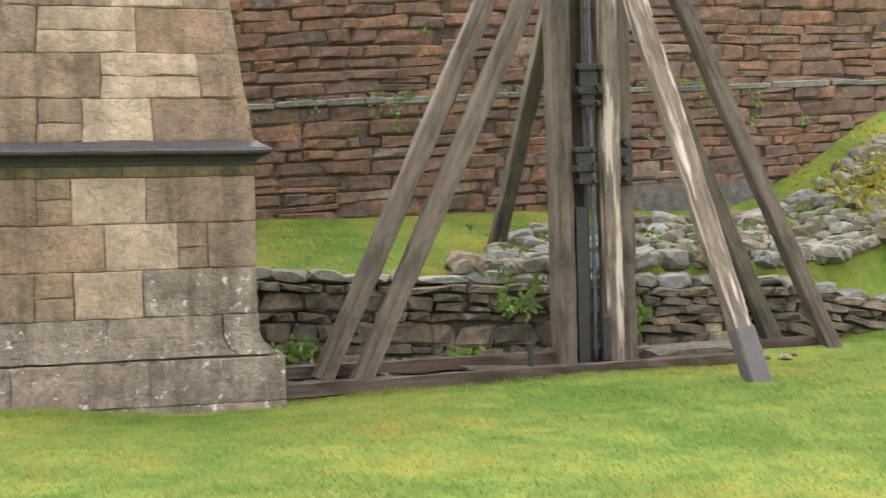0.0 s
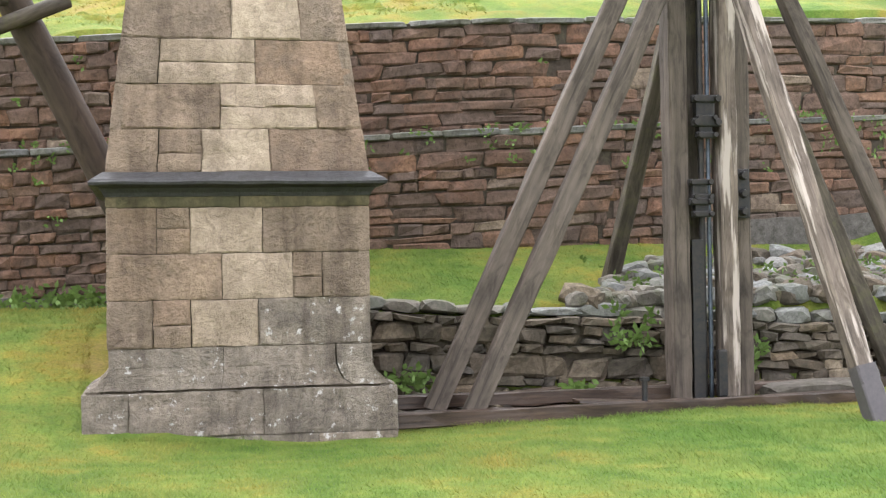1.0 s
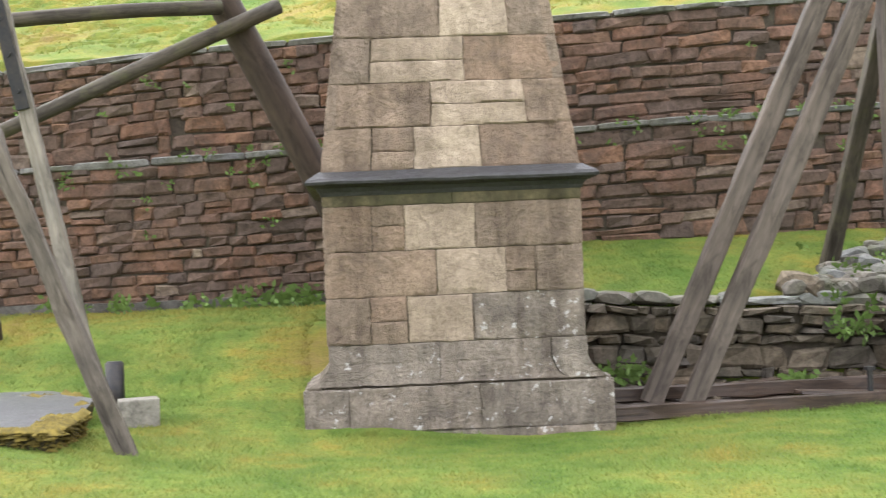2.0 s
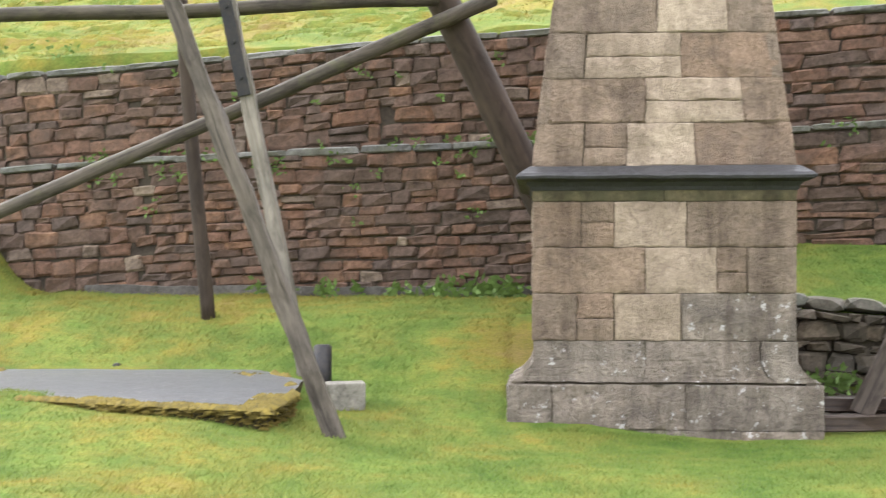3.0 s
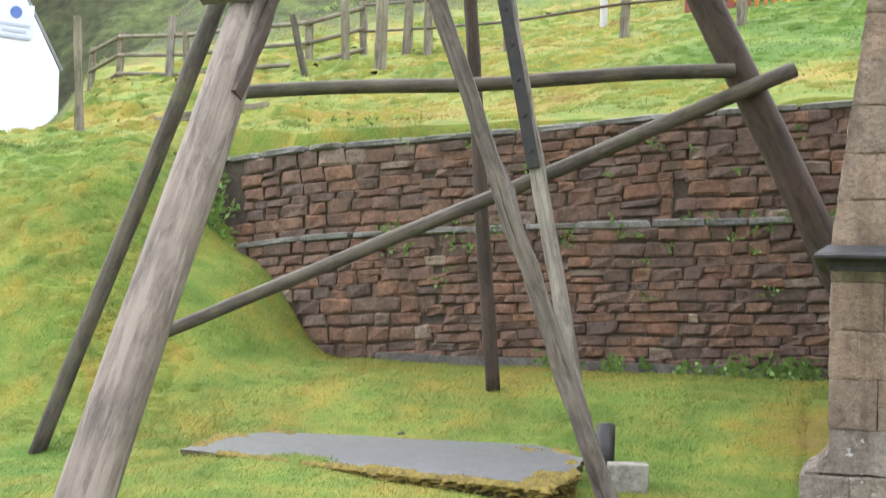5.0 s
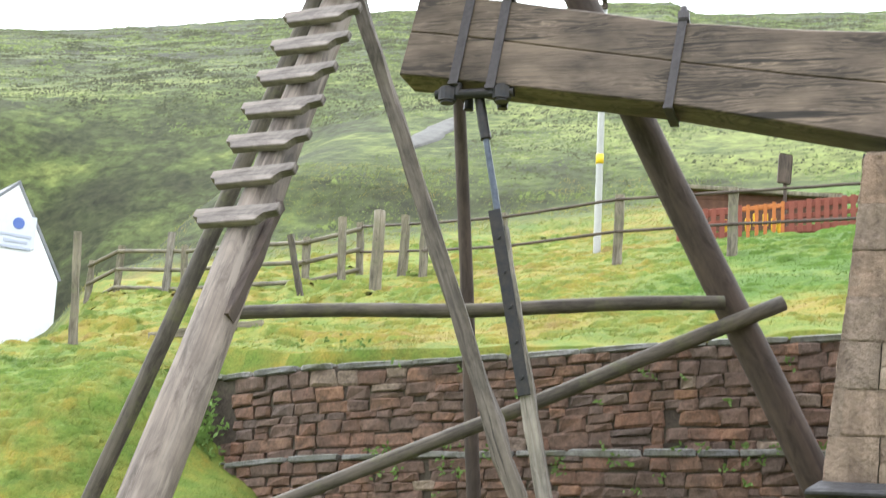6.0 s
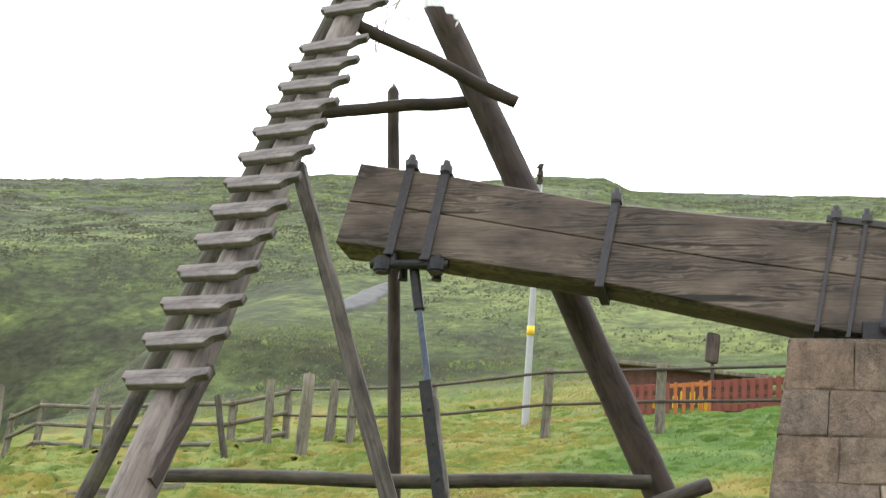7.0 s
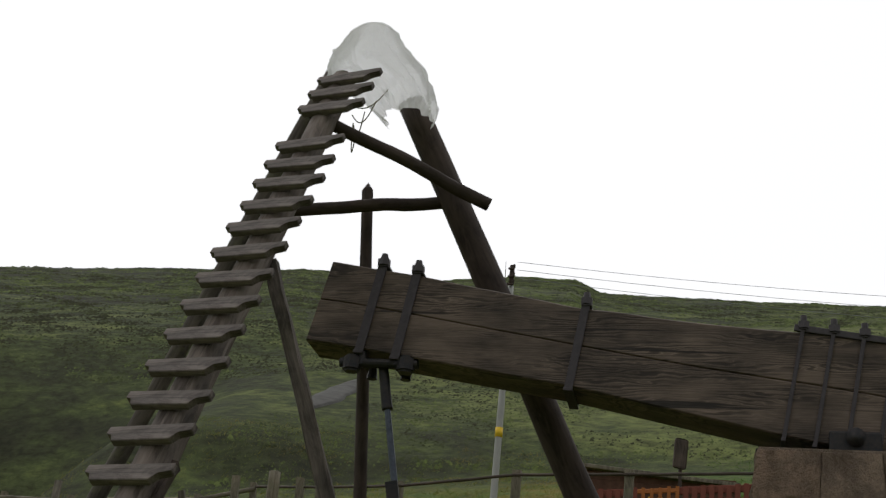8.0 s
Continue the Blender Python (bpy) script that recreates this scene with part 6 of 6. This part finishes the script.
def grass_field(name, count, x0, x1, y0, y1, hmin, hmax, keep, label):
    r = np.random.RandomState(4)
    x, y = r.uniform(x0, x1, count), r.uniform(y0, y1, count)
    k = keep(x, y)
    x, y = x[k], y[k]
    n = len(x)
    z = ground_z(x, y)
    h = r.uniform(hmin, hmax, n) * (0.75 + 0.5 * (fbm(x, y, 1.7) > 0.1))
    a = r.uniform(-1.4, 1.4, n)
    w = r.uniform(0.003, 0.0065, n) * (1 + (y > 12) * 1.2)
    lx, ly = r.normal(0, 0.7, n) * h, r.uniform(0.1, 1.5, n) * h
    v = np.empty((n, 3, 3))
    v[:, 0] = np.stack([x - np.cos(a) * w, y - np.sin(a) * w, z - 0.005], -1)
    v[:, 1] = np.stack([x + np.cos(a) * w, y + np.sin(a) * w, z - 0.005], -1)
    v[:, 2] = np.stack([x + lx, y + ly, z + h * 0.75], -1)
    me = bpy.data.meshes.new(name)
    me.from_pydata(v.reshape(-1, 3).tolist(), [], np.arange(3 * n).reshape(-1, 3).tolist())
    me.materials.append(M_BLADE)
    return tagged(new(name, me), label, "grass", kind="stuff")


def on_lawn(x, y):
    pier_in = (np.abs(x - PX) < 1.22) & (np.abs(y - PY) < 1.22)
    earth_in = (x > 2.0) & (x < 7.8) & (y > 7.66 + (x - 2.1) * 0.125) & (y < 9.3)
    slab_in = np.zeros(len(x), bool)
    for (xa, ya), (xb, yb) in zip(OUT, OUT[1:] + OUT[:1]):
        hit = (ya > y) != (yb > y)
        slab_in ^= hit & (x < (xb - xa) * (y - ya) / (yb - ya + 1e-9) + xa)
    slab_in &= ground_z(x, y) < slab_z(x, y)
    loose = (x > 5.6) & (y > 9.2) & (y < 9.5) & (x < 9)
    return ~(pier_in | earth_in | slab_in | loose) & (y < 11.3 + wall_bend(x) + 9 * (x < -7.4))


grass_field("lawn_grass", 300000, -9, 9.5, 2.6, 11.3, 0.018, 0.05, on_lawn, "short bright green lawn grass")
def edge_tufts(x, y):
    sill = np.abs(y - (7.60 + (x - 2.1) * 0.125)) < 0.07
    box = np.maximum(np.abs(x - PX), np.abs(y - PY))
    foot = (box > 1.19) & (box < 1.27)
    return (sill & (x > 2.1) & (x < 6.8)) | foot


grass_field("edge_tufts", 60000, -0.5, 7.0, 7.2, 9.9, 0.025, 0.07, edge_tufts, "longer grass along the pier foot and sill")
fade = lambda x, y: ((y > 11.9) | (x < -7.3)) & (np.random.RandomState(9).uniform(0, 1, len(y)) < np.clip((31 - y) / 14, 0, 1))
grass_field("bank_grass", 110000, -17, 4, 11.85, 31, 0.025, 0.065, fade, "rough yellow-green grass on the bank")
grass_field("bank_tussocks", 45000, -11, -4.6, 7.6, 12.4, 0.03, 0.085, lambda x, y: fbm(x, y, 1.1, 3) > -0.05, "rough tussocks of grass on the bank side")
grass_field("rough_pasture", 60000, -30, 10, 27, 48, 0.08, 0.22, lambda x, y: fbm(x, y, 0.35, 3) > 0.0, "rough pasture grass below the fell")


def tussocks(name, count, x0, x1, y0, y1, size, keep, label):
    """Low rounded hummocks of turf."""
    r = np.random.RandomState(21)
    x, y = r.uniform(x0, x1, count), r.uniform(y0, y1, count)
    k = (fbm(x, y, 0.9, 3) + r.uniform(-0.5, 0.5, count) > 0.0) & keep(x, y)
    x, y = x[k], y[k]
    n = len(x)
    s, z = r.uniform(0.3, 1.0, n) ** 2 * size, ground_z(x, y)
    v = np.empty((n, 13, 3))
    for a in range(6):
        q = a * np.pi / 3 + r.uniform(-0.3, 0.3, n)
        rr = s * r.uniform(0.75, 1.25, n)
        ox, oy = np.cos(q) * rr * 1.3, np.sin(q) * rr
        v[:, a] = np.stack([x + ox, y + oy, ground_z(x + ox, y + oy) - 0.03], -1)
        v[:, 6 + a] = np.stack([x + ox * 0.62, y + oy * 0.62, z + s * r.uniform(0.02, 0.2, n)], -1)
    v[:, 12] = np.stack([x, y, z + s * r.uniform(0.1, 0.26, n)], -1)
    f = [t for a in range(6) for t in ((a, (a + 1) % 6, 6 + (a + 1) % 6), (a, 6 + (a + 1) % 6, 6 + a), (6 + a, 6 + (a + 1) % 6, 12))]
    me = bpy.data.meshes.new(name)
    me.from_pydata(v.reshape(-1, 3).tolist(), [], (np.arange(n)[:, None, None] * 13 + np.array(f)).reshape(-1, 3).tolist())
    me.materials.append(M_GROUND)
    me.shade_smooth()
    return tagged(new(name, me), label, "grass", kind="stuff")


tussocks("turf_hummocks", 16000, -17, 4, 12.3, 31, 0.2, lambda x, y: np.hypot(x + 7.1, y - 11.7) > 0.7, "low turf hummocks on the rough bank")
tussocks("slope_hummocks", 2600, -12, -5.8, 7.8, 12.3, 0.15, lambda x, y: (x < -7.5) | (y < 11.0 - 1.2 * (x + 7.5)), "small turf hummocks on the bank beside the wall")
end_rock = part("boulder", bm_rock(0.5, 0.45, 0.62, 12), M_LOW, None, "", at=Matrix.Translation((-7.12, 11.70, 2.14)))
tagged(end_rock, "pale grey boulder at the wall's end", "boulder")


def heather(name, count, label):
    """Low clumps of heather on the fell, in drifts."""
    r = np.random.RandomState(12)
    az, d = np.radians(r.uniform(-12, 42, count)), 36 + 194 * r.uniform(0, 1, count) ** 1.5
    x, y = -np.sin(az) * d, np.cos(az) * d - 3.3
    drift = fbm(x, y, 0.055, 4) + 0.35 * fbm(x, y, 0.4)
    k = (drift + r.uniform(-0.5, 0.5, count) > -0.25) & (d > 43 + 0.55 * np.clip(x + 12, -8, 12) + 5 * fbm(x, y, 0.1)) & (y > 32)
    k &= ~((np.abs(x + 18.3) < 2.2) & (np.abs(y - 57) < 6.5)) & ~((np.abs(x + 4.7) < 1.6) & (np.abs(y - 54.4) < 2.5))
    k &= ~((x < -0.5 * (y + 3.3)) & (y < 50)) & ~((np.abs(x + 34) < 15) & (y < 62))
    x, y, d = x[k], y[k], d[k]
    n = len(x)
    s = r.uniform(0.14, 0.42, n) * (0.3 + d / 140)
    z = ground_z(x, y)
    v = np.empty((n, 7, 3))
    for a in range(6):
        q = a * np.pi / 3 + r.uniform(-0.3, 0.3, n)
        rr = s * r.uniform(0.6, 1.15, n)
        v[:, a] = np.stack([x + np.cos(q) * rr, y + np.sin(q) * rr * 0.8, z - 0.15 + np.sin(q) * rr * 0.36], -1)
    v[:, 6] = np.stack([x + r.normal(0, 0.15, n) * s, y, z + s * r.uniform(0.12, 0.34, n)], -1)
    f = np.array([(a, (a + 1) % 6, 6) for a in range(6)])
    faces = (np.arange(n)[:, None, None] * 7 + f).reshape(-1, 3)
    me = bpy.data.meshes.new(name)
    me.from_pydata(v.reshape(-1, 3).tolist(), [], faces.tolist())
    me.materials.append(M_HEATHER)
    me.shade_smooth()
    return tagged(new(name, me), label, "heather", kind="stuff")


heather("heather", 220000, "dark green heather clumps covering the fell")


def footing(x0, x1, top, label):
    xs = np.linspace(x0, x1, 24)
    v, f = [], []
    for x in xs:
        b = float(wall_bend(x))
        t = float(top(x)) + 0.015 * noise.noise((x * 3, 0, 0))
        v += [(x, 11.235 + b, 0.4), (x, 11.235 + b, t), (x, 11.34 + b, t + 0.01), (x, 11.34 + b, 0.4)]
    for i in range(len(xs) - 1):
        for k in range(4):
            a, c = i * 4 + k, i * 4 + (k + 1) % 4
            f.append((a, c, c + 4, a + 4))
    f += [(3, 2, 1, 0), tuple(len(v) - 4 + k for k in range(4))]
    tagged(new("wall_footing", mesh_data("wall_footing", v, f, M_FOOT)), label, "footing", kind="structure")


footing(-4.9, -0.1, lambda x: gz(x, 11.2) + 0.1, "dark grey footing course under the wall")
footing(5.9, 8.3, lambda x: 1.80 + 0.04 * (x - 5.9), "grey rendered footing course under the wall")
